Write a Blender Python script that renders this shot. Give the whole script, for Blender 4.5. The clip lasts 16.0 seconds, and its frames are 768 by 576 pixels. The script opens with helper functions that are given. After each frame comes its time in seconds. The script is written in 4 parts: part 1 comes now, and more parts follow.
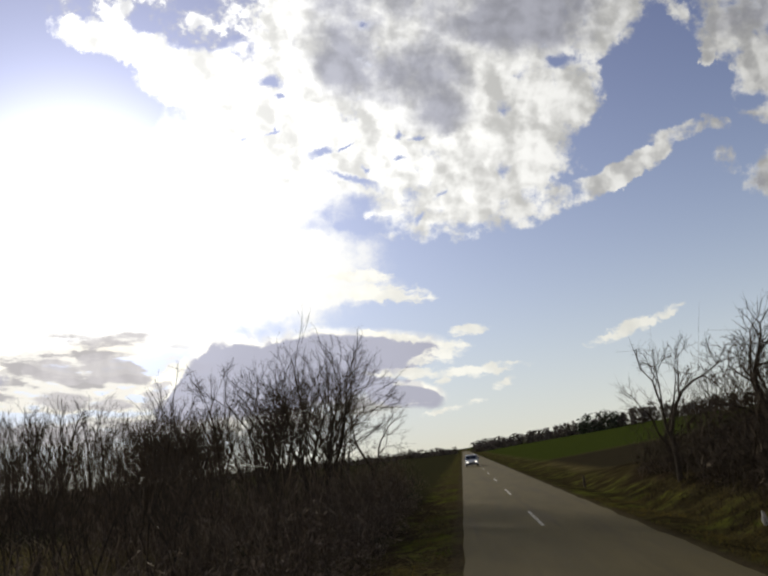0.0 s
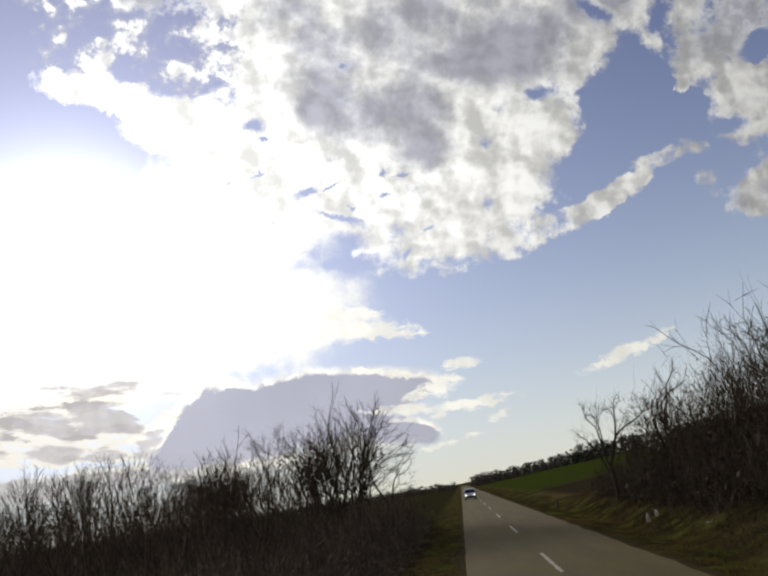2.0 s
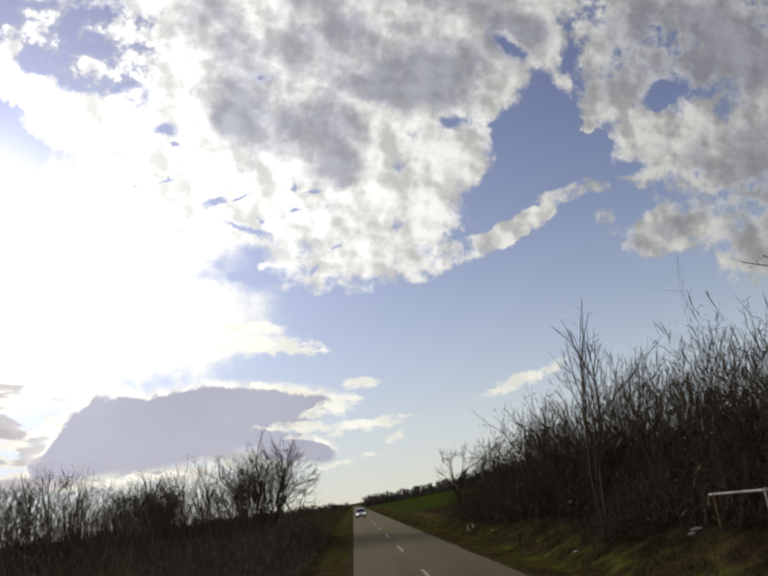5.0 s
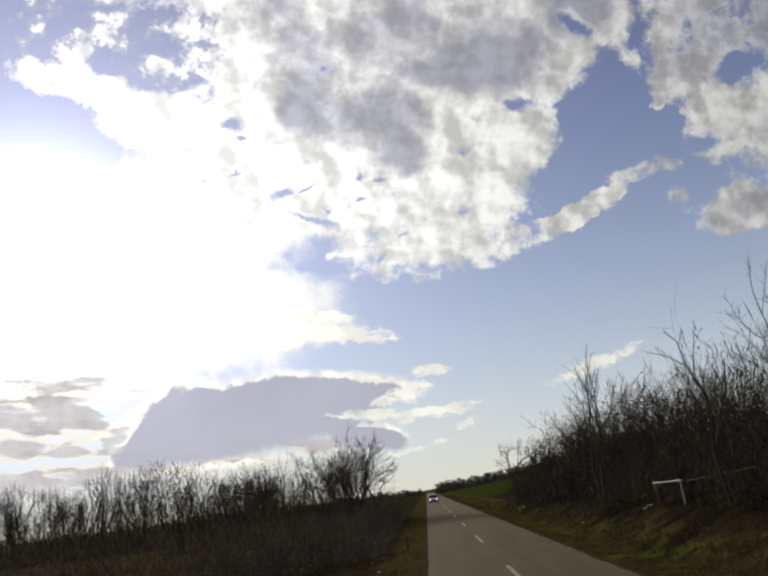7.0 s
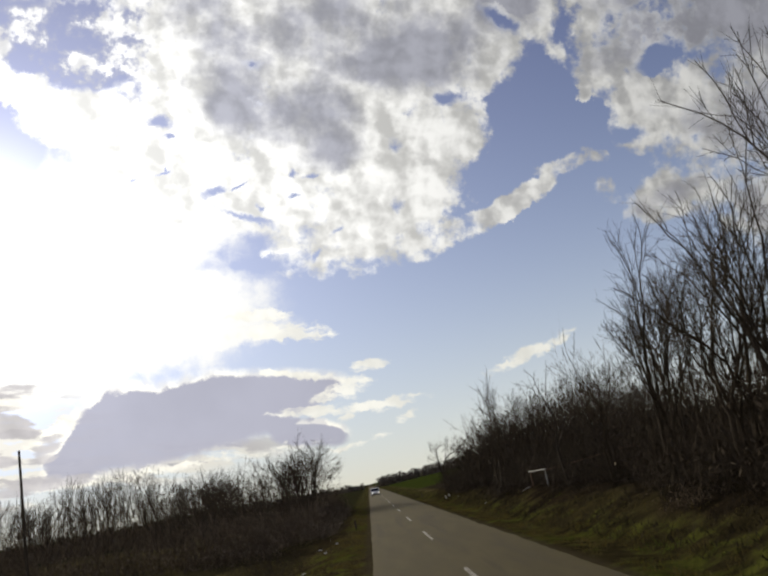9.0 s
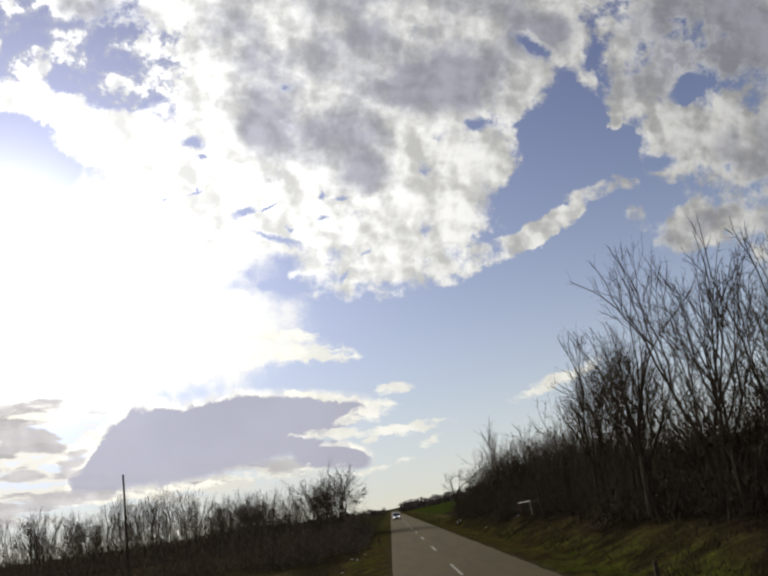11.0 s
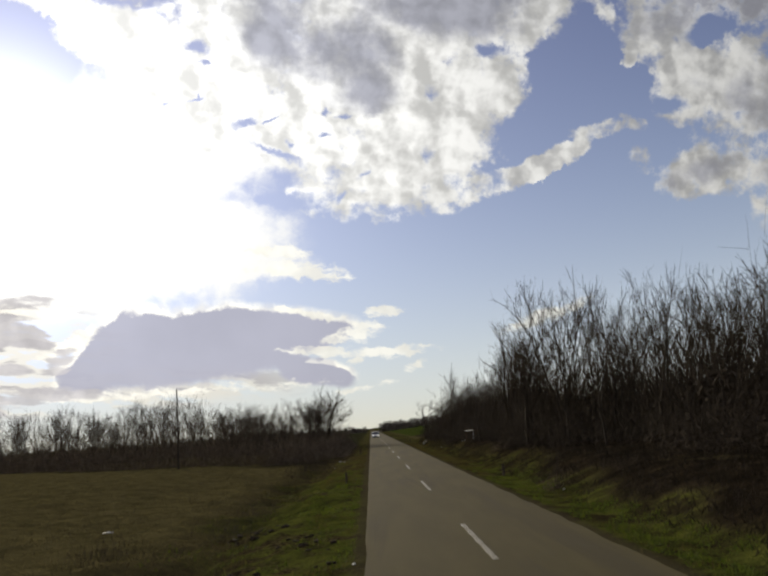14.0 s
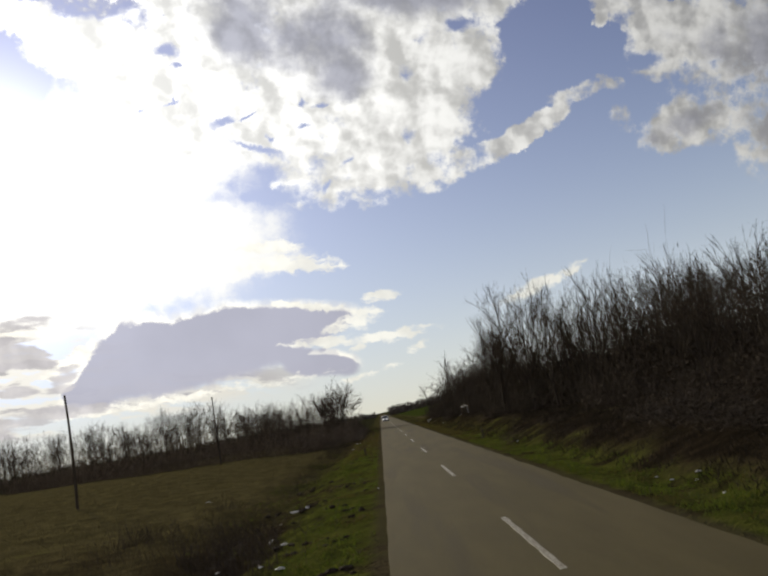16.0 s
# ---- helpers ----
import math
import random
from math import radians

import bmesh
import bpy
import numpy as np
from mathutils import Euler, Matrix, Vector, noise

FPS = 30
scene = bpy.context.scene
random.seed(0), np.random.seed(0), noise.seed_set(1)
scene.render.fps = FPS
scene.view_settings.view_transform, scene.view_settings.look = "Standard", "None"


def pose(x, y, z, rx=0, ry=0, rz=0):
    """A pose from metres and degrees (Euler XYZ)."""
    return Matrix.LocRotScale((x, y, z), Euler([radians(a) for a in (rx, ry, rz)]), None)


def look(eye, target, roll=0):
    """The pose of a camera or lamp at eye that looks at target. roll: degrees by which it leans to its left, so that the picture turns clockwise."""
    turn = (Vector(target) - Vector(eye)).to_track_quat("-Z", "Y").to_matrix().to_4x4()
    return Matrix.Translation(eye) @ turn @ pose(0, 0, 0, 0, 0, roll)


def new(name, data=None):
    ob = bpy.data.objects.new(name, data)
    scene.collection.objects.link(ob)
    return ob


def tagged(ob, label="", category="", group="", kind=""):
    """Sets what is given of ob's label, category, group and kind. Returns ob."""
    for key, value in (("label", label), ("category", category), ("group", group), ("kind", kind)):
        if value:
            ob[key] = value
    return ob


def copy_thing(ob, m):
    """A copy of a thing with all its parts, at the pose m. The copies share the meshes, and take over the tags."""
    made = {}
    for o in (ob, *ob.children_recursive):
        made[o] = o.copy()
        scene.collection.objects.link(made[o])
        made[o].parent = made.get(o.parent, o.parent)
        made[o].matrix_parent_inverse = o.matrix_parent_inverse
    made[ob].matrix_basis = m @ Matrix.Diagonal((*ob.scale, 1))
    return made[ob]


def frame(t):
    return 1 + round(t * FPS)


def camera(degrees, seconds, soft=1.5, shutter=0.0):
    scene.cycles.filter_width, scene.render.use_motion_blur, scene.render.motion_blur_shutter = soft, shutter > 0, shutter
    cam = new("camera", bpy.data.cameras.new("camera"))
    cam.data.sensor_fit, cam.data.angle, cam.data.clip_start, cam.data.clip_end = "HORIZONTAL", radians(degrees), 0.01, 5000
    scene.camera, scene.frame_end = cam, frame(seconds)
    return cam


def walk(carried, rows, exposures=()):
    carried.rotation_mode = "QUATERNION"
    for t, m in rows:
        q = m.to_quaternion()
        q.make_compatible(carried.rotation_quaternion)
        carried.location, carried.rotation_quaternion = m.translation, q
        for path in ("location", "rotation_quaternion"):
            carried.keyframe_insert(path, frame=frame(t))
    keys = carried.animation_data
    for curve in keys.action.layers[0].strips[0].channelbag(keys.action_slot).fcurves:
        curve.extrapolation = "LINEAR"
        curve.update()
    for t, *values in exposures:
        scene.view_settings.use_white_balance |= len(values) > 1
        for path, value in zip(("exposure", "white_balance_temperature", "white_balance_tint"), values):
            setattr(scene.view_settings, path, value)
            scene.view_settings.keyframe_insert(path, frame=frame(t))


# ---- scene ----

# ------------------------------------------------------------ camera and its way
EYE = 2.73          # height of the eye over the road
SPEED = 6.926       # metres a second, straight back along the road

cam = camera(50.85, 16.0, soft=2.4)

# seconds, yaw, pitch and roll in degrees
TURNS = [
    (0.0, 4.18, 11.74, -6.24), (0.5, 2.46, 13.91, -5.41), (1.0, 6.7, 11.21, -7.69), (1.5, 3.18, 11.85, -9.36),
    (2.0, 3.11, 14.23, -9.04), (2.5, 0.08, 14.51, -9.45), (3.0, -1.87, 13.4, -8.33), (3.5, -1.56, 12.9, -7.22),
    (4.0, -3.18, 14.63, -6.44), (6.5, -4.18, 14.45, -7.81), (7.0, 1.1, 14.28, -7.45), (7.5, 2.67, 13.57, -8.22),
    (8.0, 3.96, 16.22, -7.17), (8.5, 0.89, 15.23, -7.83), (9.0, -3.44, 13.26, -10.18), (9.5, -3.36, 14.26, -7.16),
    (10.0, -2.41, 15.15, -7.81), (12.5, -1.45, 15.14, -9.47), (13.0, -0.8, 13.4, -10.26), (13.5, -1.1, 12.0, -6.08),
    (14.0, -1.62, 9.75, -4.09), (14.5, 0.62, 5.52, -2.71), (15.0, 0.19, 3.85, -4.94), (15.5, -4.19, 7.58, -1.75),
    (16.0, -1.8, 8.61, -10.01),
]


def stand(t, yaw, pitch, roll):
    y, p = radians(yaw), radians(pitch)
    eye = Vector((0.0, -SPEED * t, EYE))
    ahead = Vector((-math.sin(y) * math.cos(p), math.cos(y) * math.cos(p), math.sin(p)))
    return t, look(eye, eye + ahead, roll)


walk(cam, [stand(*row) for row in TURNS])

# ------------------------------------------------------------ sky, clouds and sun
SUN_AZ, SUN_EL = radians(-25.1), radians(17.0)
SUN = Vector((math.sin(SUN_AZ) * math.cos(SUN_EL), math.cos(SUN_AZ) * math.cos(SUN_EL), math.sin(SUN_EL)))


class Nodes:
    """Short hand for building node trees."""

    def __init__(self, tree):
        self.tree = tree
        tree.nodes.clear()

    def add(self, kind, values=(), **settings):
        node = self.tree.nodes.new(kind)
        for key, value in settings.items():
            setattr(node, key, value)
        for slot, value in dict(values).items():
            if isinstance(value, bpy.types.NodeSocket):
                self.tree.links.new(value, node.inputs[slot])
            else:
                node.inputs[slot].default_value = value
        return node

    def math(self, op, a, b=0.0, c=0.0, clamp=False):
        return self.add("ShaderNodeMath", {0: a, 1: b, 2: c}, operation=op, use_clamp=clamp).outputs[0]

    def step(self, value, low, high, to_low=0.0, to_high=1.0):
        node = self.add("ShaderNodeMapRange", {0: value, 1: low, 2: high, 3: to_low, 4: to_high}, interpolation_type="SMOOTHSTEP")
        return node.outputs[0]

    def mix(self, factor, a, b, blend="MIX"):
        node = self.add("ShaderNodeMix", {0: factor, 6: a, 7: b}, data_type="RGBA", blend_type=blend)
        return node.outputs[2]

    def noise(self, vector, scale, detail=4.0, rough=0.55, distort=0.0):
        return self.add("ShaderNodeTexNoise", {"Vector": vector, "Scale": scale, "Detail": detail, "Roughness": rough, "Distortion": distort}).outputs[0]


def rgb(r, g, b):
    return (r, g, b, 1.0)


world = bpy.data.worlds.new("world")
scene.world = world
world.use_nodes = True
N = Nodes(world.node_tree)
way = N.add("ShaderNodeTexCoord").outputs["Generated"]


def along(v):
    return N.add("ShaderNodeVectorMath", {0: way, 1: v}, operation="DOT_PRODUCT").outputs["Value"]


# a flat chart of the sky ahead: x to the right, y down, in thousandths of about 35 degrees
CHART = ((0.9908, 0.051, -0.1257), (0.1343, -0.242, 0.9609), (-0.0186, 0.9689, 0.2467))
front = along(CHART[2])
deep = N.math("MAXIMUM", front, 0.12)
chart_x = N.math("MULTIPLY_ADD", N.math("DIVIDE", along(CHART[0]), deep), 1.65, 0.784)
chart_y = N.math("MULTIPLY_ADD", N.math("DIVIDE", along(CHART[1]), deep), -1.65, 0.588)
chart = N.add("ShaderNodeCombineXYZ", {0: chart_x, 1: chart_y, 2: 0.0}).outputs[0]

# the outlines are torn by turbulence of two sizes
torn = N.add("ShaderNodeTexNoise", {"Vector": chart, "Scale": 11.0, "Detail": 6.0, "Roughness": 0.62}).outputs[1]
torn = N.add("ShaderNodeVectorMath", {0: torn, 1: (0.5, 0.5, 0.5)}, operation="SUBTRACT").outputs[0]
torn = N.add("ShaderNodeVectorMath", {0: torn, 1: (0.052, 0.044, 0.0)}, operation="MULTIPLY").outputs[0]
shreds = N.add("ShaderNodeTexNoise", {"Vector": chart, "Scale": 38.0, "Detail": 5.0, "Roughness": 0.65}).outputs[1]
shreds = N.add("ShaderNodeVectorMath", {0: shreds, 1: (0.5, 0.5, 0.5)}, operation="SUBTRACT").outputs[0]
shreds = N.add("ShaderNodeVectorMath", {0: shreds, 1: (0.036, 0.030, 0.0)}, operation="MULTIPLY").outputs[0]
ragged = N.add("ShaderNodeVectorMath", {0: chart, 1: torn}, operation="ADD").outputs[0]
ragged = N.add("ShaderNodeVectorMath", {0: ragged, 1: shreds}, operation="ADD").outputs[0]
calm = N.add("ShaderNodeVectorMath", {0: torn, 1: (0.5, 0.5, 0.0)}, operation="MULTIPLY").outputs[0]
calm = N.add("ShaderNodeVectorMath", {0: chart, 1: calm}, operation="ADD").outputs[0]
frayed = N.add("ShaderNodeVectorMath", {0: calm, 1: shreds}, operation="ADD").outputs[0]


def puffs(rows, at=None):
    """The largest of a set of soft ovals: middle x, y, half axes, slope in degrees, weight."""
    total = None
    for x, y, a, b, slope, weight in rows:
        place = N.add("ShaderNodeMapping", {0: at or ragged, 1: (x, y, 0), 2: (0, 0, radians(-slope)), 3: (a, b, 1)}, vector_type="TEXTURE")
        oval = N.add("ShaderNodeTexGradient", {0: place.outputs[0]}, gradient_type="SPHERICAL").outputs[1]
        oval = N.math("MULTIPLY", oval, weight)
        total = oval if total is None else N.math("MAXIMUM", total, oval)
    return total


HEAP = [  # the broad torn heap overhead
    (0.80, -0.10, 0.70, 0.22, 0, 1.0), (0.74, 0.16, 0.36, 0.25, 0, 1.0), (1.00, 0.08, 0.25, 0.16, 0, 1.0), (1.14, -0.10, 0.16, 0.17, 0, 0.9),
    (1.00, 0.27, 0.15, 0.15, 0, 0.9), (0.88, 0.36, 0.26, 0.20, 0, 1.0), (0.86, 0.462, 0.22, 0.118, 14, 0.95), (0.56, 0.30, 0.28, 0.17, 0, 0.9), (0.72, 0.38, 0.20, 0.14, 0, 0.9),
    (0.36, 0.25, 0.24, 0.10, -14, 0.85), (0.24, 0.205, 0.18, 0.060, -22, 0.8), (0.12, 0.165, 0.12, 0.045, -14, 0.8), (0.97, 0.47, 0.12, 0.085, 24, 0.85),
    (1.10, 0.17, 0.10, 0.06, 24, 0.8), (1.08, 0.30, 0.07, 0.07, 0, 0.8), (0.99, 0.42, 0.08, 0.06, 0, 0.8),
]
WISPS = [  # puffs scattered over the corner of the sky beside the heap
    (0.20, 0.09, 0.22, 0.08, 0, 0.42), (0.40, 0.08, 0.22, 0.11, 0, 0.48), (0.07, 0.03, 0.08, 0.07, 50, 0.60), (0.28, -0.12, 0.44, 0.15, 0, 0.6), (0.46, 0.04, 0.16, 0.12, 0, 0.6),
    (0.30, 0.13, 0.20, 0.05, 0, 0.40), (-0.35, -0.05, 0.35, 0.16, 0, 0.45), (0.38, 0.15, 0.12, 0.04, 0, 0.45),
]
ARM = [  # the ridge that runs off to the side, and the clouds beyond it
    (1.04, 0.489, 0.12, 0.034, 16, 0.85), (1.10, 0.469, 0.10, 0.030, 14, 0.85), (1.17, 0.441, 0.10, 0.029, 26, 0.85), (1.24, 0.398, 0.10, 0.028, 36, 0.8), (1.30, 0.351, 0.085, 0.026, 20, 0.75), (1.36, 0.336, 0.05, 0.022, -8, 0.6),
    (1.50, 0.265, 0.12, 0.105, -20, 0.95), (1.40, 0.10, 0.11, 0.13, 25, 0.95), (1.60, -0.02, 0.34, 0.17, 0, 1.0), (1.56, 0.400, 0.16, 0.070, 22, 1.0), (1.60, 0.26, 0.12, 0.16, 0, 0.95),
    (1.39, 0.395, 0.045, 0.05, 30, 0.6), (1.35, 0.20, 0.022, 0.03, 0, 0.55), (1.85, 0.25, 0.34, 0.36, 0, 1.0), (1.62, 0.37, 0.14, 0.11, 0, 1.0), (1.20, 0.02, 0.14, 0.06, -20, 0.75), (1.24, 0.07, 0.06, 0.05, 0, 0.7), (1.29, 0.11, 0.05, 0.03, -30, 0.6),
    (1.44, 0.215, 0.06, 0.03, 10, 0.7),
]
VEIL = [  # thin bright sheet round the sun
    (0.16, 0.52, 0.50, 0.19, 0, 1.0), (0.40, 0.62, 0.34, 0.17, 0, 1.0), (0.42, 0.42, 0.32, 0.15, 0, 1.0), (0.20, 0.70, 0.46, 0.13, 4, 1.0),
    (0.60, 0.43, 0.22, 0.10, 10, 0.8), (0.56, 0.68, 0.20, 0.05, 4, 0.9), (-0.4, 0.55, 0.5, 0.22, 0, 0.8),
]
GAPS = [  # clear cracks in the sheet and the heap
    (0.61, 0.545, 0.16, 0.026, 4, 0.40), (0.575, 0.392, 0.055, 0.022, 16, 1.0), (0.615, 0.440, 0.11, 0.014, -22, 1.1), (0.625, 0.385, 0.04, 0.008, 32, 1.0), (0.47, 0.252, 0.045, 0.022, -14, 1.0), (0.487, 0.280, 0.018, 0.014, 0, 1.1),
    (0.64, 0.490, 0.08, 0.030, -8, 0.30), (1.046, 0.218, 0.050, 0.028, 14, 1.0), (-0.02, 0.29, 0.30, 0.10, -10, 1.3), (-0.35, 0.24, 0.34, 0.10, 0, 1.2),
    (0.945, 0.43, 0.035, 0.030, 40, 0.8), (0.947, 0.305, 0.030, 0.03, 0, 0.7), (0.10, 0.255, 0.13, 0.050, -20, 1.1), (0.32, 0.165, 0.10, 0.055, -20, 0.85), (0.415, 0.368, 0.030, 0.011, 0, 1.0),
    (1.495, 0.135, 0.065, 0.036, 24, 0.75), (1.44, 0.290, 0.045, 0.028, 0, 0.9), (1.44, 0.350, 0.08, 0.018, 24, 0.7), (1.16, 0.045, 0.07, 0.028, -30, 0.8), (0.475, 0.352, 0.032, 0.007, 30, 1.1), (0.480, 0.342, 0.008, 0.016, 0, 1.0),
    (0.665, 0.435, 0.020, 0.020, 30, 0.9), (0.735, 0.358, 0.020, 0.018, 40, 0.9), (0.775, 0.362, 0.035, 0.010, 15, 0.9), (0.735, 0.412, 0.035, 0.010, 6, 0.9), (0.825, 0.478, 0.035, 0.014, 30, 0.8), (0.78, 0.525, 0.03, 0.012, 40, 0.9), (0.655, 0.14, 0.05, 0.025, -10, 0.7),
]
LOW = [  # loose pieces of the flat bank over the horizon
    (0.75, 0.888, 0.105, 0.036, -6, 1.0), (0.31, 0.915, 0.11, 0.040, 6, 1.0), (-0.30, 0.86, 0.26, 0.08, 0, 0.8),
]
LOW_SIDES = [  # the sides of its main body: slope across, slope down, offset
    (0.62, 1.0, -1.011), (0.10, 1.0, -0.834), (-0.14, 1.0, -0.685), (-0.155, -1.0, 0.989), (-0.62, -1.0, 1.294), (1.0, 0.62, -0.826),
]
CLUMPS = [  # torn grey shreds under the sun
    (0.15, 0.845, 0.12, 0.042, 0, 0.9), (0.02, 0.855, 0.08, 0.035, 0, 0.9), (0.235, 0.900, 0.06, 0.030, 25, 0.8), (0.03, 0.915, 0.09, 0.025, 0, 0.9),
    (0.13, 0.922, 0.07, 0.018, 0, 0.8), (0.16, 0.985, 0.20, 0.035, 6, 0.8), (-0.12, 0.98, 0.3, 0.04, 0, 0.7), (0.08, 0.783, 0.18, 0.030, 0, 0.5),
]
BANDS = [(0.02, 0.88, 0.42, 0.13, 4, 1.0), (0.30, 0.96, 0.60, 0.06, 7, 0.8), (-0.4, 0.88, 0.5, 0.14, 0, 1.0)]
THIN = [  # lit wisps
    (0.72, 0.770, 0.13, 0.011, -6, 0.8), (0.85, 0.787, 0.06, 0.015, -5, 0.9), (0.84, 0.804, 0.07, 0.022, 10, 0.75), (0.79, 0.820, 0.05, 0.012, 10, 0.6),
    (0.76, 0.848, 0.11, 0.013, 2, 0.9), (0.90, 0.838, 0.14, 0.018, 5, 0.9), (0.957, 0.860, 0.045, 0.010, 25, 0.5), (0.826, 0.864, 0.03, 0.014, 25, 0.7),
    (0.850, 0.918, 0.10, 0.009, 15, 0.5), (0.885, 0.757, 0.055, 0.016, 6, 0.9), (0.70, 0.683, 0.13, 0.030, -3, 0.9), (1.215, 0.742, 0.13, 0.018, 24, 0.9),
    (0.66, 0.65, 0.10, 0.022, 0, 0.8), (0.40, 0.955, 0.50, 0.016, 7, 0.6), (0.24, 0.87, 0.10, 0.02, 30, 0.7),
]
CORE = [  # the shaded middles
    (0.625, 0.21, 0.12, 0.13, 16, 1.0), (0.80, 0.25, 0.16, 0.12, 0, 0.9), (0.71, 0.21, 0.14, 0.08, 0, 0.5), (0.55, 0.02, 0.20, 0.08, 0, 0.6), (0.97, 0.13, 0.22, 0.11, 0, 1.0), (0.88, 0.06, 0.26, 0.13, 0, 0.8), (1.10, 0.10, 0.12, 0.09, 0, 0.7),
    (0.60, 0.06, 0.12, 0.10, 20, 0.8), (0.95, -0.10, 0.45, 0.16, 0, 0.9), (1.58, 0.02, 0.38, 0.20, 0, 1.0), (1.54, 0.41, 0.14, 0.05, 20, 0.7), (1.56, 0.27, 0.14, 0.08, 0, 0.6), (1.85, 0.3, 0.3, 0.3, 0, 1.0),
    (1.20, 0.02, 0.16, 0.08, 0, 0.8), (0.30, 0.04, 0.26, 0.10, 0, 0.5),
]

billow = N.noise(chart, 7.0, 9.0, 0.58)
grain = N.noise(chart, 26.0, 7.0, 0.64)
rough = N.math("ADD", N.math("MULTIPLY", N.math("SUBTRACT", billow, 0.5), 1.3), N.math("MULTIPLY", N.math("SUBTRACT", grain, 0.5), 0.7))
# broad swells for the shading, and the same a little towards the sun
to_sun = N.add("ShaderNodeVectorMath", {0: calm, 1: (-0.026, 0.017, 0.0)}, operation="ADD").outputs[0]
relief = N.math("SUBTRACT", N.noise(calm, 8.0, 4.0, 0.55), N.noise(to_sun, 8.0, 4.0, 0.55))
to_sun = N.add("ShaderNodeVectorMath", {0: calm, 1: (-0.012, 0.008, 0.0)}, operation="ADD").outputs[0]
relief = N.math("MULTIPLY_ADD", N.math("SUBTRACT", N.noise(calm, 21.0, 3.0, 0.5), N.noise(to_sun, 21.0, 3.0, 0.5)), 0.42, relief)
soft = N.math("SUBTRACT", N.noise(calm, 5.0, 4.0, 0.5), 0.5)


def wild(rows, amount, at=None, seed=None):
    """Soft ovals with turbulence that fades out beyond them."""
    body = puffs(rows, at)
    return N.math("MULTIPLY_ADD", N.math("MULTIPLY", seed or rough, N.step(body, 0.0, 0.16)), amount, body)


def cloud(rows, steep, deep_at, amount, cracks=None, at=None):
    """Cloud that is full inside its ovals, torn at the rim and broken along the cracks."""
    body = N.math("MINIMUM", N.math("MULTIPLY", puffs(rows, at), steep), deep_at)
    body = N.math("MULTIPLY_ADD", N.math("MULTIPLY", rough, N.step(body, 0.0, 0.14)), amount, body)
    return body if cracks is None else N.math("SUBTRACT", body, cracks)


cracks = N.math("MULTIPLY", N.math("MAXIMUM", wild(GAPS, 1.6), 0.0), 0.85)
heap = cloud(HEAP, 1.7, 0.72, 1.7, cracks)
wisps = wild(WISPS, 2.4)
arm = cloud(ARM, 1.3, 0.50, 1.6, cracks)
veil = N.math("SUBTRACT", wild(VEIL, 0.6), N.math("MULTIPLY", cracks, 0.75))


def low_cloud(at):
    body = puffs(LOW, at)
    slab = None
    for across, down, offset in LOW_SIDES:
        side = N.add("ShaderNodeVectorMath", {0: at, 1: (across, down, 0.0)}, operation="DOT_PRODUCT").outputs["Value"]
        side = N.math("ADD", side, offset + 0.040)
        slab = side if slab is None else N.math("SMOOTH_MIN", slab, side, 0.05)
    body = N.math("MAXIMUM", body, N.math("MINIMUM", N.math("MULTIPLY", slab, 9.0), 0.9))
    return N.math("MULTIPLY_ADD", N.math("MULTIPLY", rough, N.step(body, 0.0, 0.12)), 0.40, body)


low_bank = low_cloud(calm)
above = N.add("ShaderNodeVectorMath", {0: calm, 1: (-0.004, -0.013, 0.0)}, operation="ADD").outputs[0]
low_above = low_cloud(above)
flat = N.add("ShaderNodeVectorMath", {0: calm, 1: (3.2, 13.0, 1.0)}, operation="MULTIPLY").outputs[0]
banded = N.noise(flat, 1.9, 5.0, 0.55)
streaks = N.add("ShaderNodeVectorMath", {0: frayed, 1: (11.0, 42.0, 1.0)}, operation="MULTIPLY").outputs[0]
streaks = N.math("MULTIPLY_ADD", N.math("SUBTRACT", N.noise(streaks, 1.5, 4.0, 0.6), 0.5), 1.3, N.math("MULTIPLY", rough, 0.55))
thin = wild(THIN, 1.35, frayed, streaks)
clumps = wild(CLUMPS, 2.6, calm, N.math("SUBTRACT", banded, 0.5))
core = wild(CORE, 2.2, ragged, N.math("MULTIPLY_ADD", N.math("SUBTRACT", billow, 0.5), 0.8, soft))

# the clear sky
air = N.add("ShaderNodeTexSky", sky_type="NISHITA", sun_disc=False, sun_elevation=SUN_EL, sun_rotation=SUN_AZ,
            altitude=150.0, air_density=1.0, dust_density=1.0, ozone_density=2.0).outputs[0]
air = N.mix(1.0, air, rgb(0.105, 0.138, 0.46), "MULTIPLY")

# light scattered forward round the sun
near_sun = N.math("ARCCOSINE", N.math("MINIMUM", along(SUN), 1.0))
glow = N.math("ADD", N.math("MULTIPLY", N.math("EXPONENT", N.math("MULTIPLY", N.math("POWER", N.math("DIVIDE", near_sun, 0.105), 2.0), -1.0)), 16.0),
              N.math("MULTIPLY", N.math("EXPONENT", N.math("DIVIDE", near_sun, -0.26)), 9.0))
wide = N.math("EXPONENT", N.math("DIVIDE", near_sun, -0.40))


def shade(r, g, b, value):
    return N.mix(1.0, rgb(r, g, b), N.add("ShaderNodeCombineColor", {0: value, 1: value, 2: value}).outputs[0], "MULTIPLY")


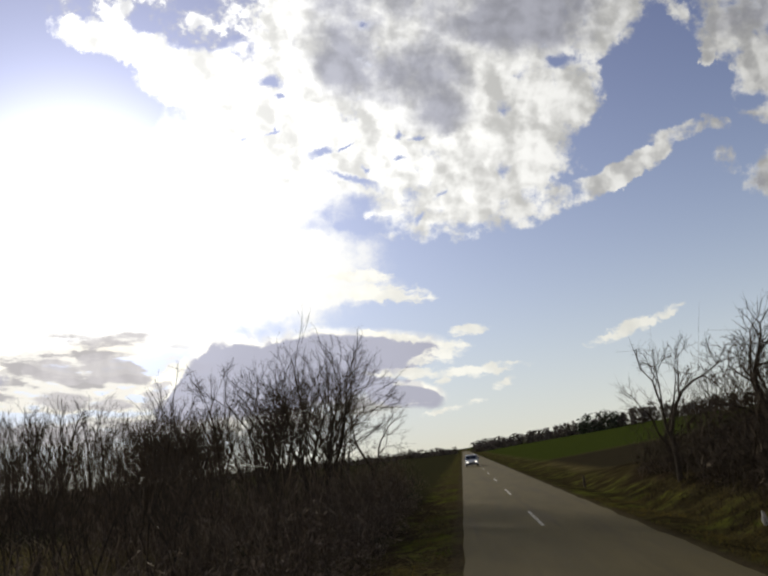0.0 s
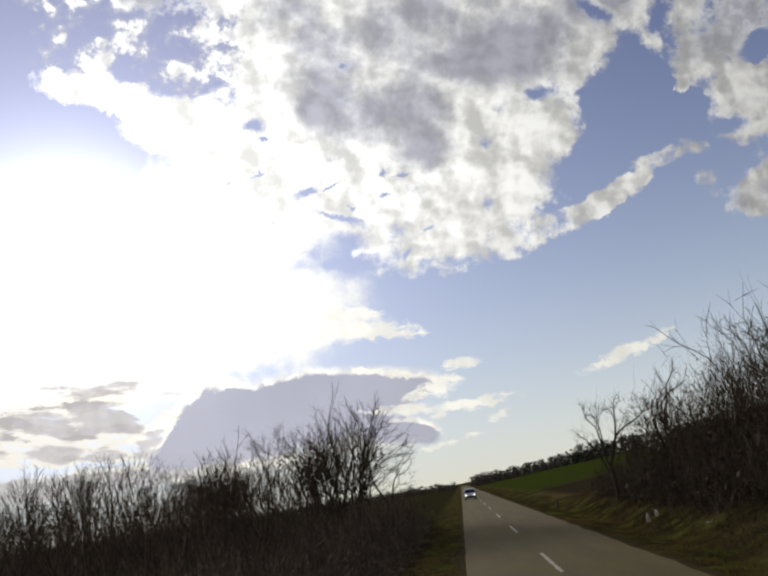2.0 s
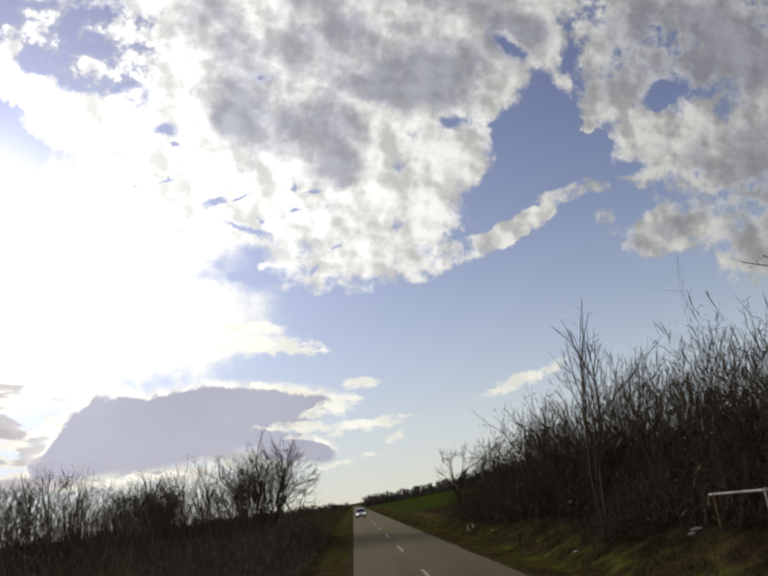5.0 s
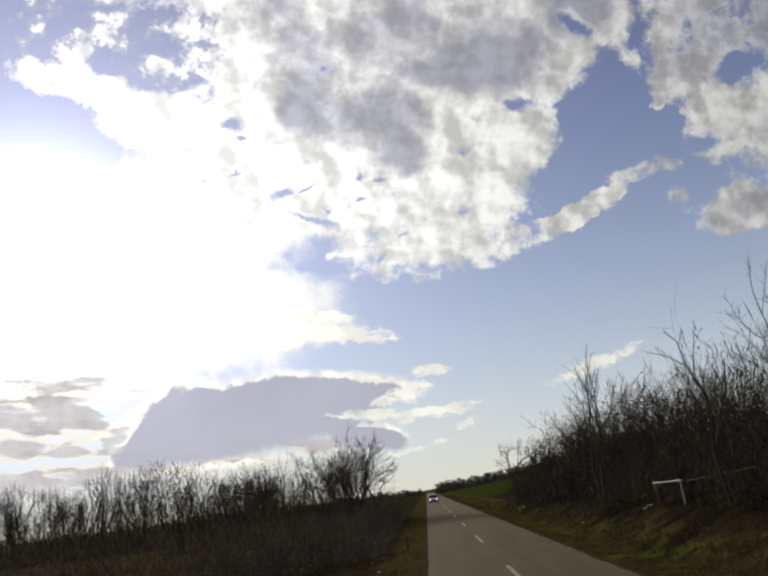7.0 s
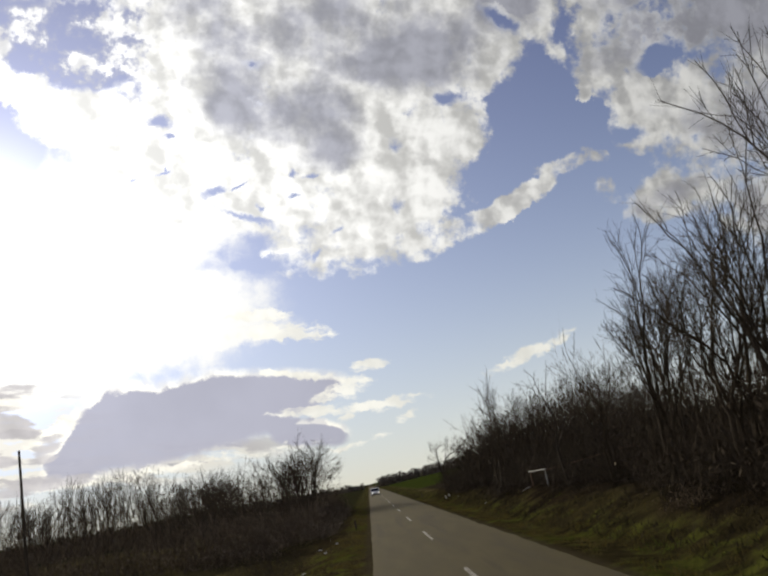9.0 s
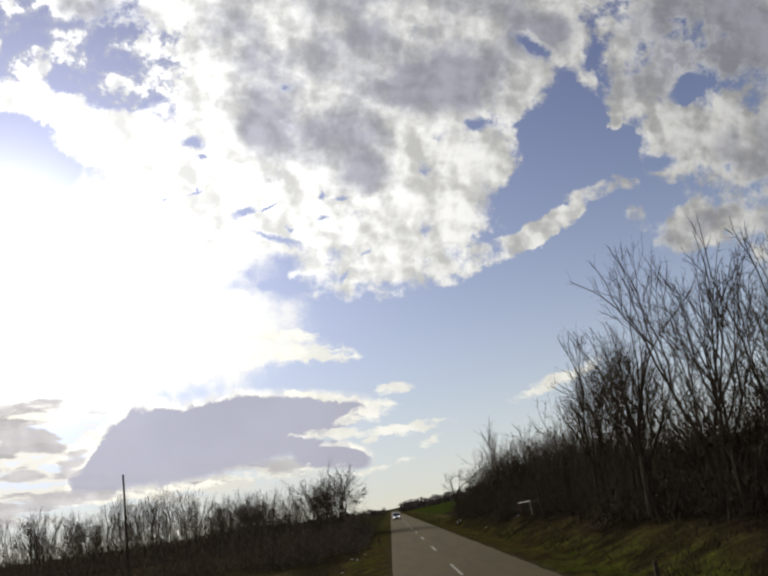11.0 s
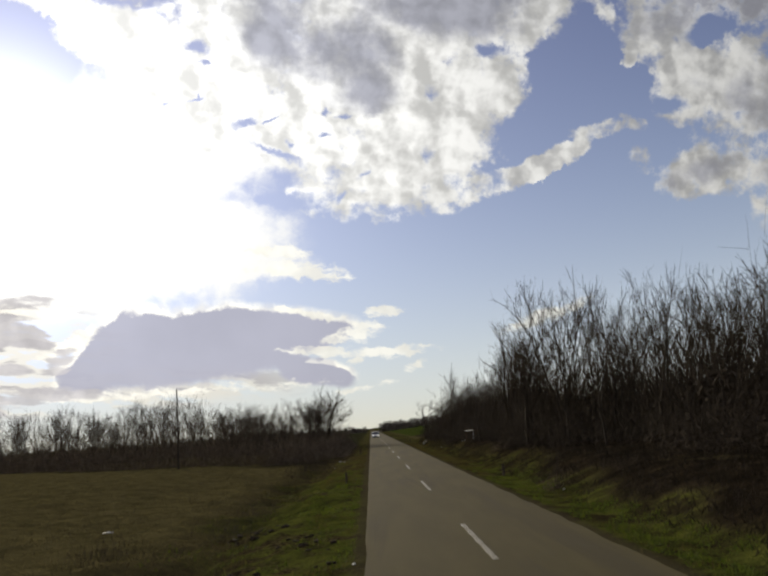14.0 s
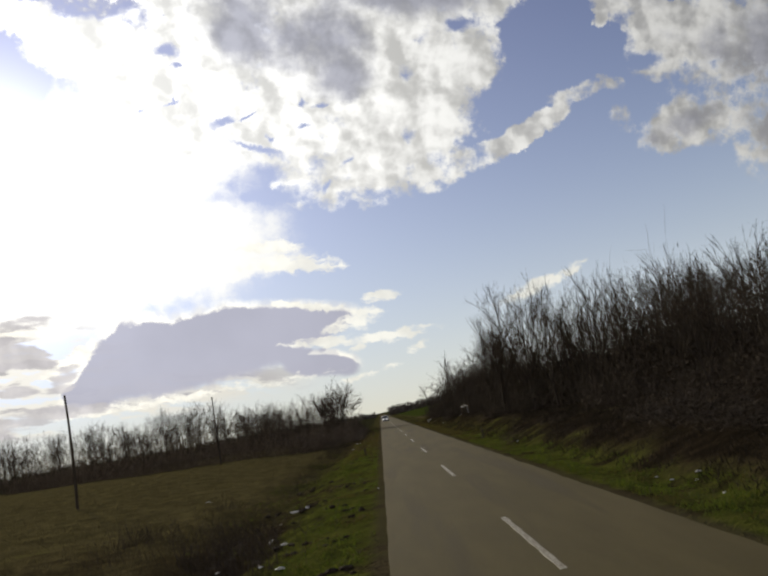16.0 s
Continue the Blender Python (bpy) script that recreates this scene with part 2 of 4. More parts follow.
# lit cloud brightens towards the sun; deep cloud turns grey; billows catch the light on the sun's side
turned = N.step(relief, -0.17, 0.17)
lit_colour = shade(1.0, 0.995, 0.965, N.math("MULTIPLY", N.math("MULTIPLY_ADD", wide, 19.5, 2.7), N.math("MULTIPLY_ADD", turned, 0.58, 0.68)))
grey_colour = shade(0.955, 0.97, 1.10, N.math("MULTIPLY", N.math("MULTIPLY_ADD", wide, 7.0, 2.0), N.math("MULTIPLY_ADD", turned, 0.34, 0.82)))

sunk = N.step(core, 0.02, 0.75)
heap_colour = N.mix(N.math("MULTIPLY", sunk, N.step(heap, 0.16, 0.42)), lit_colour, grey_colour)
arm_colour = N.mix(N.math("MAXIMUM", N.math("MULTIPLY", sunk, N.step(arm, 0.22, 0.5)), N.step(turned, 0.70, 0.10, 0.0, 0.22)), lit_colour, grey_colour)
rim = N.math("MULTIPLY", N.step(low_above, 0.22, 0.13), N.step(turned, 0.2, 0.7, 0.55, 1.0))
low_colour = N.mix(rim, shade(0.96, 0.96, 1.14, N.math("MULTIPLY_ADD", wide, 2.6, N.math("MULTIPLY_ADD", N.step(soft, -0.2, 0.2), 0.5, 3.5))), shade(1.0, 0.97, 0.86, N.math("MULTIPLY_ADD", wide, 13.0, 6.6)))
warm_lit = shade(1.0, 0.975, 0.87, N.math("MULTIPLY", N.math("MULTIPLY_ADD", wide, 9.0, 6.6), N.math("MULTIPLY_ADD", turned, 0.2, 0.9)))

height = N.add("ShaderNodeSeparateXYZ", {0: way}).outputs[2]
up = N.math("MAXIMUM", height, 0.0)
sky = N.mix(N.math("MULTIPLY", N.math("EXPONENT", N.math("DIVIDE", up, -0.25)), 0.90), air, rgb(5.8, 7.4, 8.3))
sky = N.mix(1.0, sky, N.add("ShaderNodeCombineColor", {0: glow, 1: glow, 2: glow}).outputs[0], "ADD")
ahead = N.step(front, 0.15, 0.35)
# broken cloud of the same kind over the rest of the sky
round_about = N.add("ShaderNodeVectorMath", {0: way, 1: (1.0, 1.0, 2.2)}, operation="MULTIPLY").outputs[0]
elsewhere = N.step(N.noise(round_about, 2.2, 7.0, 0.6), 0.42, 0.58)
sky = N.mix(N.math("MULTIPLY", elsewhere, N.math("SUBTRACT", 1.0, ahead)), sky, rgb(3.6, 3.5, 3.5))
sky = N.mix(N.math("MULTIPLY", N.step(veil, 0.0, 0.36), ahead), sky, shade(1.0, 1.0, 0.99, N.math("MULTIPLY_ADD", wide, 14.0, 4.0)))
sky = N.mix(N.math("MULTIPLY", N.step(wisps, 0.0, 0.50), N.math("MULTIPLY", ahead, 0.85)), sky, N.mix(N.step(wisps, 0.2, 0.5), shade(0.97, 0.98, 1.08, 6.2), lit_colour))
sky = N.mix(N.math("MULTIPLY", N.step(arm, 0.05, 0.48), ahead), sky, arm_colour)
sky = N.mix(N.math("MULTIPLY", N.step(heap, 0.05, 0.48), ahead), sky, heap_colour)
# pale warm haze low down
sky = N.mix(N.math("MULTIPLY", N.math("EXPONENT", N.math("DIVIDE", up, -0.095)), 0.94), sky, rgb(7.2, 6.9, 5.7))
bands = N.math("MULTIPLY", N.step(puffs(BANDS, calm), 0.05, 0.45), ahead)
sky = N.mix(N.math("MULTIPLY", bands, N.step(banded, 0.42, 0.50, 0.0, 0.85)), sky, shade(1.0, 0.95, 0.83, N.math("MULTIPLY_ADD", wide, 9.0, 4.2)))
sky = N.mix(N.math("MULTIPLY", bands, N.step(banded, 0.53, 0.60, 0.0, 0.80)), sky, rgb(4.1, 3.9, 4.1))
sky = N.mix(N.math("MULTIPLY", N.step(low_bank, 0.05, 0.32), N.math("MULTIPLY", ahead, 0.94)), sky, low_colour)
sky = N.mix(N.math("MULTIPLY", N.step(thin, 0.10, 0.55), N.math("MULTIPLY", ahead, 0.85)), sky, warm_lit)
sky = N.mix(N.math("MULTIPLY", N.step(clumps, 0.16, 0.44), N.math("MULTIPLY", ahead, 0.85)), sky, shade(1.0, 0.955, 0.97, N.math("MULTIPLY_ADD", turned, 1.4, 5.5)))
N.add("ShaderNodeOutputWorld", {0: N.add("ShaderNodeBackground", {0: sky, 1: 0.1}).outputs[0]})

sun = new("sun", bpy.data.lights.new("sun", "SUN"))
sun.data.energy, sun.data.angle, sun.data.color = 2.4, radians(2.0), (1.0, 0.88, 0.68)
sun.matrix_world = look((0, 0, 60), Vector((0, 0, 60)) - SUN)

# ------------------------------------------------------------ materials


def material(name):
    m = bpy.data.materials.new(name)
    m.use_nodes = True
    n = Nodes(m.node_tree)
    n.where = n.add("ShaderNodeTexCoord").outputs["Object"]
    n.place = n.add("ShaderNodeNewGeometry").outputs["Position"]
    n.made = m
    return n


def rough_value(rough):
    return rough if isinstance(rough, float) else 1.0


def finish(n, colour, rough=0.85, metal=0.0, bump=None, strength=0.4, distance=0.02, **more):
    values = {"Base Color": colour, "Roughness": rough, "Metallic": metal}
    if rough_value(rough) >= 0.8:
        values["Specular IOR Level"] = 0.1
    values.update(more)
    if bump is not None:
        values["Normal"] = n.add("ShaderNodeBump", {"Strength": strength, "Distance": distance, "Height": bump}).outputs[0]
    n.add("ShaderNodeOutputMaterial", {0: n.add("ShaderNodeBsdfPrincipled", values).outputs[0]})
    return n.made


def make_asphalt():
    n = material("asphalt")
    fine = n.noise(n.place, 55.0, 3.0)
    long_way = n.add("ShaderNodeVectorMath", {0: n.place, 1: (1.0, 0.16, 1.0)}, operation="MULTIPLY").outputs[0]
    streak = n.noise(long_way, 1.1, 4.0, 0.6)
    along_way = n.add("ShaderNodeVectorMath", {0: n.place, 1: (1.0, 0.05, 1.0)}, operation="MULTIPLY").outputs[0]
    patch = n.noise(along_way, 0.9, 4.0, 0.6, 0.3)
    colour = n.mix(n.step(streak, 0.3, 0.7), rgb(0.094, 0.077, 0.030), rgb(0.125, 0.103, 0.044))
    colour = n.mix(n.step(patch, 0.52, 0.66), colour, rgb(0.088, 0.073, 0.036))
    colour = n.mix(n.step(fine, 0.35, 0.75, 0.0, 0.4), colour, rgb(0.175, 0.145, 0.080))
    return finish(n, colour, n.step(streak, 0.2, 0.8, 0.82, 0.95), bump=fine, strength=0.35, distance=0.01, **{"Specular IOR Level": 0.07})


def make_ground():
    n = material("meadow_earth")
    x, y, _ = n.add("ShaderNodeSeparateXYZ", {0: n.place}).outputs[:3]
    big = n.noise(n.place, 0.13, 5.0, 0.6)
    mid = n.noise(n.place, 0.8, 6.0, 0.68)
    fine = n.noise(n.place, 9.0, 4.0, 0.6)
    green = n.mix(n.step(mid, 0.35, 0.68), rgb(0.058, 0.068, 0.014), rgb(0.118, 0.124, 0.026))
    dry = n.mix(n.step(mid, 0.3, 0.7), rgb(0.082, 0.070, 0.028), rgb(0.150, 0.124, 0.052))
    soil = n.mix(n.step(fine, 0.35, 0.7), rgb(0.026, 0.019, 0.012), rgb(0.058, 0.042, 0.024))
    # leaf litter, darkened beyond its own tone for lens falloff at the corner
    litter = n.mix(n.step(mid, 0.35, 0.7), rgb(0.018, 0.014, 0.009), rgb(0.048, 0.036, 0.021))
    strewn = n.mix(n.step(mid, 0.3, 0.7), rgb(0.034, 0.028, 0.013), rgb(0.072, 0.060, 0.026))
    fresh = n.math("ADD", big, n.math("MULTIPLY", n.math("SUBTRACT", mid, 0.5), 0.9))
    # less green towards +y: the left trees' shade imitated by drier ground
    fresh = n.math("SUBTRACT", fresh, n.step(y, -66.0, -30.0, 0.0, 0.12))
    # verges are green, the fallow field is dry, the wooded bank carries fallen leaves
    wander = n.math("MULTIPLY_ADD", n.math("SUBTRACT", mid, 0.5), 3.4, x)
    near_way = n.math("MULTIPLY_ADD", n.math("SUBTRACT", big, 0.5), 9.0, x)
    up_slope = n.math("ADD", near_way, n.step(y, -64.0, -52.0, 0.0, -0.9))
    colour = n.mix(n.step(fresh, 0.66, 0.95), dry, green)
    colour = n.mix(n.math("MULTIPLY", n.step(n.math("ADD", near_way, n.step(y, -76.0, -84.0, 0.0, -1.2)), -6.6, -3.6), n.step(x, 0.2, -0.4)), colour, n.mix(n.step(fresh, 0.36, 0.52), n.mix(n.step(fine, 0.4, 0.6), soil, dry), green))
    hollow = n.math("MULTIPLY", n.math("MULTIPLY", n.step(wander, -7.5, -5.0), n.step(wander, -2.6, -4.2)), n.step(y, -70.0, -82.0, 0.35, 1.0))
    colour = n.mix(n.math("MULTIPLY", hollow, n.step(fresh, 0.86, 0.62, 0.0, 0.95)), colour, soil)
    weedy = n.math("MULTIPLY", n.step(n.math("MULTIPLY_ADD", n.math("SUBTRACT", big, 0.5), 30.0, y), -74.0, -86.0), n.step(wander, -3.4, -5.4))
    colour = n.mix(n.math("MULTIPLY", weedy, n.step(mid, 0.75, 0.40, 0.15, 0.6)), colour, soil)
    colour = n.mix(n.math("MULTIPLY", n.step(wander, 4.6, 5.2), n.step(up_slope, 9.0, 7.2)), colour, n.mix(n.step(fresh, 0.34, 0.56), strewn, green))
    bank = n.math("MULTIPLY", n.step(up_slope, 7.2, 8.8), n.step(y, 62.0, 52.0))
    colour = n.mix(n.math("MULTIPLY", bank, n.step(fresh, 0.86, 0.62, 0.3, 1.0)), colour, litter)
    crop = n.math("MULTIPLY", n.step(x, 8.0, 11.0), n.step(y, 96.0, 108.0))
    colour = n.mix(crop, colour, n.mix(mid, rgb(0.044, 0.060, 0.012), rgb(0.066, 0.084, 0.018)))
    plough = n.math("MULTIPLY", n.math("MULTIPLY", n.step(x, 9.0, 11.0), n.step(y, 56.0, 62.0)), n.step(y, 106.0, 98.0))
    colour = n.mix(plough, colour, n.mix(mid, rgb(0.032, 0.026, 0.016), rgb(0.06, 0.052, 0.03)))
    scrubby = n.math("MULTIPLY", n.math("MULTIPLY", n.step(wander, -1.6, -2.8), n.step(x, -12.0, -9.0)), n.math("MULTIPLY", n.step(y, -24.0, -12.0), n.step(y, 60.0, 48.0)))
    colour = n.mix(n.math("MULTIPLY", scrubby, 0.85), colour, n.mix(n.step(mid, 0.35, 0.7), soil, strewn))
    tilled = n.math("MULTIPLY", n.step(wander, -1.8, -3.4), n.step(y, 46.0, 58.0))
    colour = n.mix(tilled, colour, n.mix(mid, rgb(0.030, 0.030, 0.014), rgb(0.056, 0.054, 0.025)))
    edge = n.math("MULTIPLY", n.step(n.math("MULTIPLY_ADD", n.math("SUBTRACT", fine, 0.5), 0.7, x), -0.85, -0.45), n.step(n.math("MULTIPLY_ADD", n.math("SUBTRACT", fine, 0.5), 0.5, x), 5.65, 5.25))
    colour = n.mix(n.math("MULTIPLY", edge, 0.75), colour, n.mix(fine, rgb(0.058, 0.046, 0.026), rgb(0.105, 0.086, 0.052)))
    return finish(n, colour, 1.0, bump=n.math("ADD", mid, n.math("MULTIPLY", fine, 0.5)), strength=1.0, distance=0.25, **{"Specular IOR Level": 0.0})


def make_paint():
    n = material("road_paint")
    worn = n.noise(n.place, 14.0, 5.0, 0.7)
    colour = n.mix(n.step(worn, 0.40, 0.60), rgb(0.43, 0.40, 0.30), rgb(0.19, 0.165, 0.10))
    return finish(n, colour, 0.7, bump=worn, strength=0.2, distance=0.005)


def make_bark(name, dark, light):
    n = material(name)
    ridge = n.noise(n.add("ShaderNodeVectorMath", {0: n.where, 1: (6.0, 6.0, 1.2)}, operation="MULTIPLY").outputs[0], 3.0, 4.0)
    each = n.add("ShaderNodeObjectInfo").outputs["Random"]
    colour = n.mix(n.step(ridge, 0.3, 0.7), rgb(*dark), rgb(*light))
    colour = n.mix(n.math("MULTIPLY", each, 0.3), colour, rgb(0.12, 0.090, 0.055))
    return finish(n, colour, 0.9, bump=ridge, strength=0.5, distance=0.02)


def make_leaf(name, dark, light):
    n = material(name)
    each = n.add("ShaderNodeNewGeometry").outputs["Random Per Island"]
    return finish(n, n.mix(each, rgb(*dark), rgb(*light)), 0.9)


def make_grass():
    n = material("grass_blade")
    each = n.add("ShaderNodeNewGeometry").outputs["Random Per Island"]
    patch = n.noise(n.place, 0.35, 3.0)
    green = n.mix(each, rgb(0.066, 0.096, 0.016), rgb(0.150, 0.188, 0.032))
    y = n.add("ShaderNodeSeparateXYZ", {0: n.place}).outputs[1]
    # real dry patches, plus more towards +y in place of the left trees' shade
    dry = n.math("ADD", n.math("ADD", patch, n.math("MULTIPLY", each, 0.18)), n.step(y, -66.0, -36.0, 0.0, 0.20))
    colour = n.mix(n.step(dry, 0.58, 0.74), green, rgb(0.105, 0.085, 0.035))
    skin = n.add("ShaderNodeBsdfPrincipled", {"Base Color": colour, "Roughness": 0.8, "Specular IOR Level": 0.1}).outputs[0]
    through_light = n.add("ShaderNodeBsdfTranslucent", {0: n.mix(1.0, colour, rgb(1.1, 1.1, 0.7), "MULTIPLY")}).outputs[0]
    n.add("ShaderNodeOutputMaterial", {0: n.add("ShaderNodeMixShader", {0: 0.42, 1: skin, 2: through_light}).outputs[0]})
    return n.made


def make_plain(name, colour, rough=0.6, metal=0.0, spread=0.25, scale=3.0, **more):
    n = material(name)
    spot = n.noise(n.where, scale, 5.0, 0.6)
    dark = rgb(*[c * (1 - spread) for c in colour])
    light = rgb(*[min(1.0, c * (1 + spread)) for c in colour])
    return finish(n, n.mix(n.step(spot, 0.3, 0.7), dark, light), rough, metal, bump=spot, strength=0.08, distance=0.01, **more)


ASPHALT, GROUND, PAINT = make_asphalt(), make_ground(), make_paint()
BARK = make_bark("bark", (0.034, 0.027, 0.019), (0.078, 0.061, 0.044))
TWIG = make_bark("twig_bark", (0.046, 0.035, 0.025), (0.105, 0.080, 0.056))
# dead leaf lightened in colour to stand for lens glare over the left
GLARE_LIT_LEAF = make_leaf("glare_lit_leaf", (0.140, 0.106, 0.070), (0.250, 0.190, 0.125))
# dead leaf copy with the shade of the wooded bank put into its colour
DARKENED_LEAF = make_leaf("darkened_scrub_leaf", (0.052, 0.040, 0.026), (0.110, 0.084, 0.055))
GRASS = make_grass()
STRAW = make_plain("straw", (0.150, 0.120, 0.052), 0.9, 0.0, 0.35, 0.6)
# withered grass, its colour also lowered for the lens's dark corner
WITHERED = make_plain("withered_grass_darkened", (0.042, 0.032, 0.020), 0.95, 0.0, 0.4, 0.8)
CLOD = make_plain("soil_clod", (0.040, 0.029, 0.018), 1.0, 0.0, 0.4, 9.0)
POLE_WOOD = make_bark("weathered_pole", (0.045, 0.036, 0.028), (0.09, 0.072, 0.055))
WHITE_PAINT = make_plain("white_car_paint", (0.72, 0.73, 0.74), 0.25, 0.0, 0.04)
BLACK_PLASTIC = make_plain("black_plastic", (0.03, 0.03, 0.032), 0.5)
RUBBER = make_plain("tyre_rubber", (0.02, 0.02, 0.02), 0.85)
STEEL = make_plain("wheel_steel", (0.42, 0.42, 0.43), 0.35, 0.9)
GLASS = make_plain("dark_glass", (0.025, 0.03, 0.035), 0.06, 0.0, 0.1)
RAG = make_plain("white_plastic", (0.62, 0.60, 0.54), 0.5, 0.0, 0.15)
PIPE = make_plain("whitewashed_pipe", (0.44, 0.43, 0.39), 0.55, 0.0, 0.3, 6.0)
RUST = make_plain("rusty_pipe", (0.16, 0.10, 0.065), 0.8, 0.2, 0.4, 8.0)
WOODS = make_plain("far_wood", (0.17, 0.145, 0.12), 0.95, 0.0, 0.4, 0.3)
PINE = make_plain("far_pine", (0.06, 0.07, 0.045), 0.95, 0.0, 0.4, 0.5)
lamp_nodes = material("lit_lamp")
lamp_nodes.add("ShaderNodeOutputMaterial", {0: lamp_nodes.add("ShaderNodeEmission", {0: rgb(1.0, 0.93, 0.78), 1: 3.0}).outputs[0]})
HEADLIGHT = lamp_nodes.made

# ------------------------------------------------------------ mesh helpers


def mesh_of(name, verts, faces, *mats, smooth=False):
    me = bpy.data.meshes.new(name)
    me.from_pydata([tuple(v) for v in verts], [], faces)
    for m in mats:
        me.materials.append(m)
    if smooth:
        me.polygons.foreach_set("use_smooth", [True] * len(me.polygons))
    me.update()
    return me


def part(name, bm, mat, parent, label=""):
    """Links a bmesh as one mesh object under a thing or a part."""
    if isinstance(bm, bpy.types.Mesh):
        me = bm
    else:
        me = bpy.data.meshes.new(name)
        bm.to_mesh(me)
        bm.free()
        me.materials.append(mat)
    ob = new(name, me)
    ob.parent = parent
    return tagged(ob, label)


def block(bm, size, at, bevel=0.0, segments=2):
    made = bmesh.ops.create_cube(bm, size=1.0, matrix=Matrix.Translation(at) @ Matrix.Diagonal((*size, 1)))
    if bevel:
        edges = list({e for v in made["verts"] for e in v.link_edges})
        bmesh.ops.bevel(bm, geom=edges, offset=bevel, segments=segments, affect="EDGES", profile=0.6)
    return bm


def rod(bm, a, b, r1, r2, sides=10):
    a, b = Vector(a), Vector(b)
    turn = (b - a).to_track_quat("Z", "Y").to_matrix().to_4x4()
    bmesh.ops.create_cone(bm, cap_ends=True, segments=sides, radius1=r1, radius2=r2, depth=(b - a).length,
                          matrix=Matrix.Translation((a + b) / 2) @ turn)
    return bm


# ------------------------------------------------------------ ground and road
ROAD_L, ROAD_R, MIDDLE = -0.32, 5.05, 2.36


def ease(a, b, v):
    s = min(1.0, max(0.0, (v - a) / (b - a)))
    return s * s * (3 - 2 * s)


def ground_z(x, y):
    close = ease(48.0, 26.0, abs(x))
    rough = 0.14 * noise.noise((x * 0.22, y * 0.22, 3.1)) + close * 0.11 * noise.noise((x * 0.8, y * 0.8, 7.7))
    rough += close * 0.15 * noise.noise((x * 2.1, y * 1.6, 5.5)) * (1.0 if x < 0 else 0.6)
    if ROAD_L - 0.25 < x < ROAD_R + 0.25:
        return -0.07
    if x < 0:
        z = -0.10 - 0.22 * ease(-0.8, -6.0, x)
        z -= 0.42 * math.exp(-((x + 4.6 + 0.5 * math.sin(y * 0.07)) / 1.5) ** 2) * ease(-2.0, -30.0, y)
        z += 0.40 * ease(-8.0, -20.0, x) * ease(38.0, 14.0, y)
        fade = ease(ROAD_L - 0.25, -2.0, x)
    else:
        z = -0.10 - 0.18 * math.exp(-((x - 6.9) / 0.8) ** 2)
        wood = ease(64.0, 48.0, y)
        z += wood * (0.95 * ease(6.9, 10.6, x) + 0.9 * ease(10.0, 22.0, x))
        z += (1 - wood) * 0.085 * max(0.0, min(x, 70.0) - 7.0)
        fade = ease(ROAD_R + 0.25, 7.0, x)
    if x > 7.0:
        fade *= 0.6
    return z + rough * fade * (1.0 if abs(x) < 60 else 3.0)


def lines(*spans):
    out = []
    for a, b, step in spans:
        out += list(np.arange(a, b, step))
    return out + [spans[-1][1]]


def build_ground():
    xs = lines((-4000, -400, 600), (-400, -80, 40), (-80, -24, 4), (-24, -8, 1.0), (-8, -0.5, 0.3), (-0.5, 5.3, 1.45),
               (5.3, 14, 0.35), (14, 30, 1.0), (30, 90, 5), (90, 400, 40), (400, 4000, 600))
    ys = lines((-600, -140, 40), (-140, -30, 0.45), (-30, 70, 0.8), (70, 160, 4), (160, 600, 25), (600, 4800, 600))
    verts = [(x, y, ground_z(x, y)) for y in ys for x in xs]
    w = len(xs)
    faces = [(j * w + i, j * w + i + 1, (j + 1) * w + i + 1, (j + 1) * w + i) for j in range(len(ys) - 1) for i in range(w - 1)]
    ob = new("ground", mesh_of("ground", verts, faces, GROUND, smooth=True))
    tagged(ob, "rough grassy verges, fallow field and leaf-strewn wooded bank", "ground", kind="structure")


def build_road():
    ys = lines((-300, -150, 10), (-150, 120, 0.6), (120, 700, 8))
    verts, faces = [], []
    for y in ys:
        l = ROAD_L + 0.06 * noise.noise((0.0, y * 0.3, 1.0)) + 0.02 * noise.noise((0.0, y * 2.3, 4.0))
        r = ROAD_R + 0.12 * noise.noise((5.0, y * 0.4, 2.0)) + 0.05 * noise.noise((5.0, y * 2.3, 9.0))
        verts += [(l, y, -0.12), (l + 0.02, y, -0.02), (MIDDLE, y, 0.0), (r - 0.02, y, -0.02), (r, y, -0.12)]
    for j in range(len(ys) - 1):
        for i in range(4):
            faces.append((5 * j + i, 5 * j + i + 1, 5 * j + i + 6, 5 * j + i + 5))
    road = new("road", mesh_of("road", verts, faces, ASPHALT))
    tagged(road, "narrow grey asphalt country road with patched, crumbling edges", "road", kind="structure")
    me = None
    for k in range(-8, 32):
        far = -2.31 + 18.0 * k
        if me is None:
            v, f = [], []
            for j in range(13):
                yy = -6.0 + 0.5 * j
                ragged_edge = 0.012 * math.sin(j * 2.1)
                v += [(-0.06 + ragged_edge, yy, -0.004), (-0.055 + ragged_edge, yy, 0.006), (0.055 - ragged_edge, yy, 0.006), (0.06, yy, -0.004)]
            for j in range(12):
                for i in range(3):
                    f.append((4 * j + i, 4 * j + i + 1, 4 * j + i + 5, 4 * j + i + 4))
            f += [(0, 1, 2, 3), (51, 50, 49, 48)]
            me = mesh_of("road_marking", v, f, PAINT)
        dash = new("road_marking", me)
        dash.location = (MIDDLE - 0.05, far, 0.0)
        dash.parent = road


build_ground()
build_road()

# ------------------------------------------------------------ bare trees


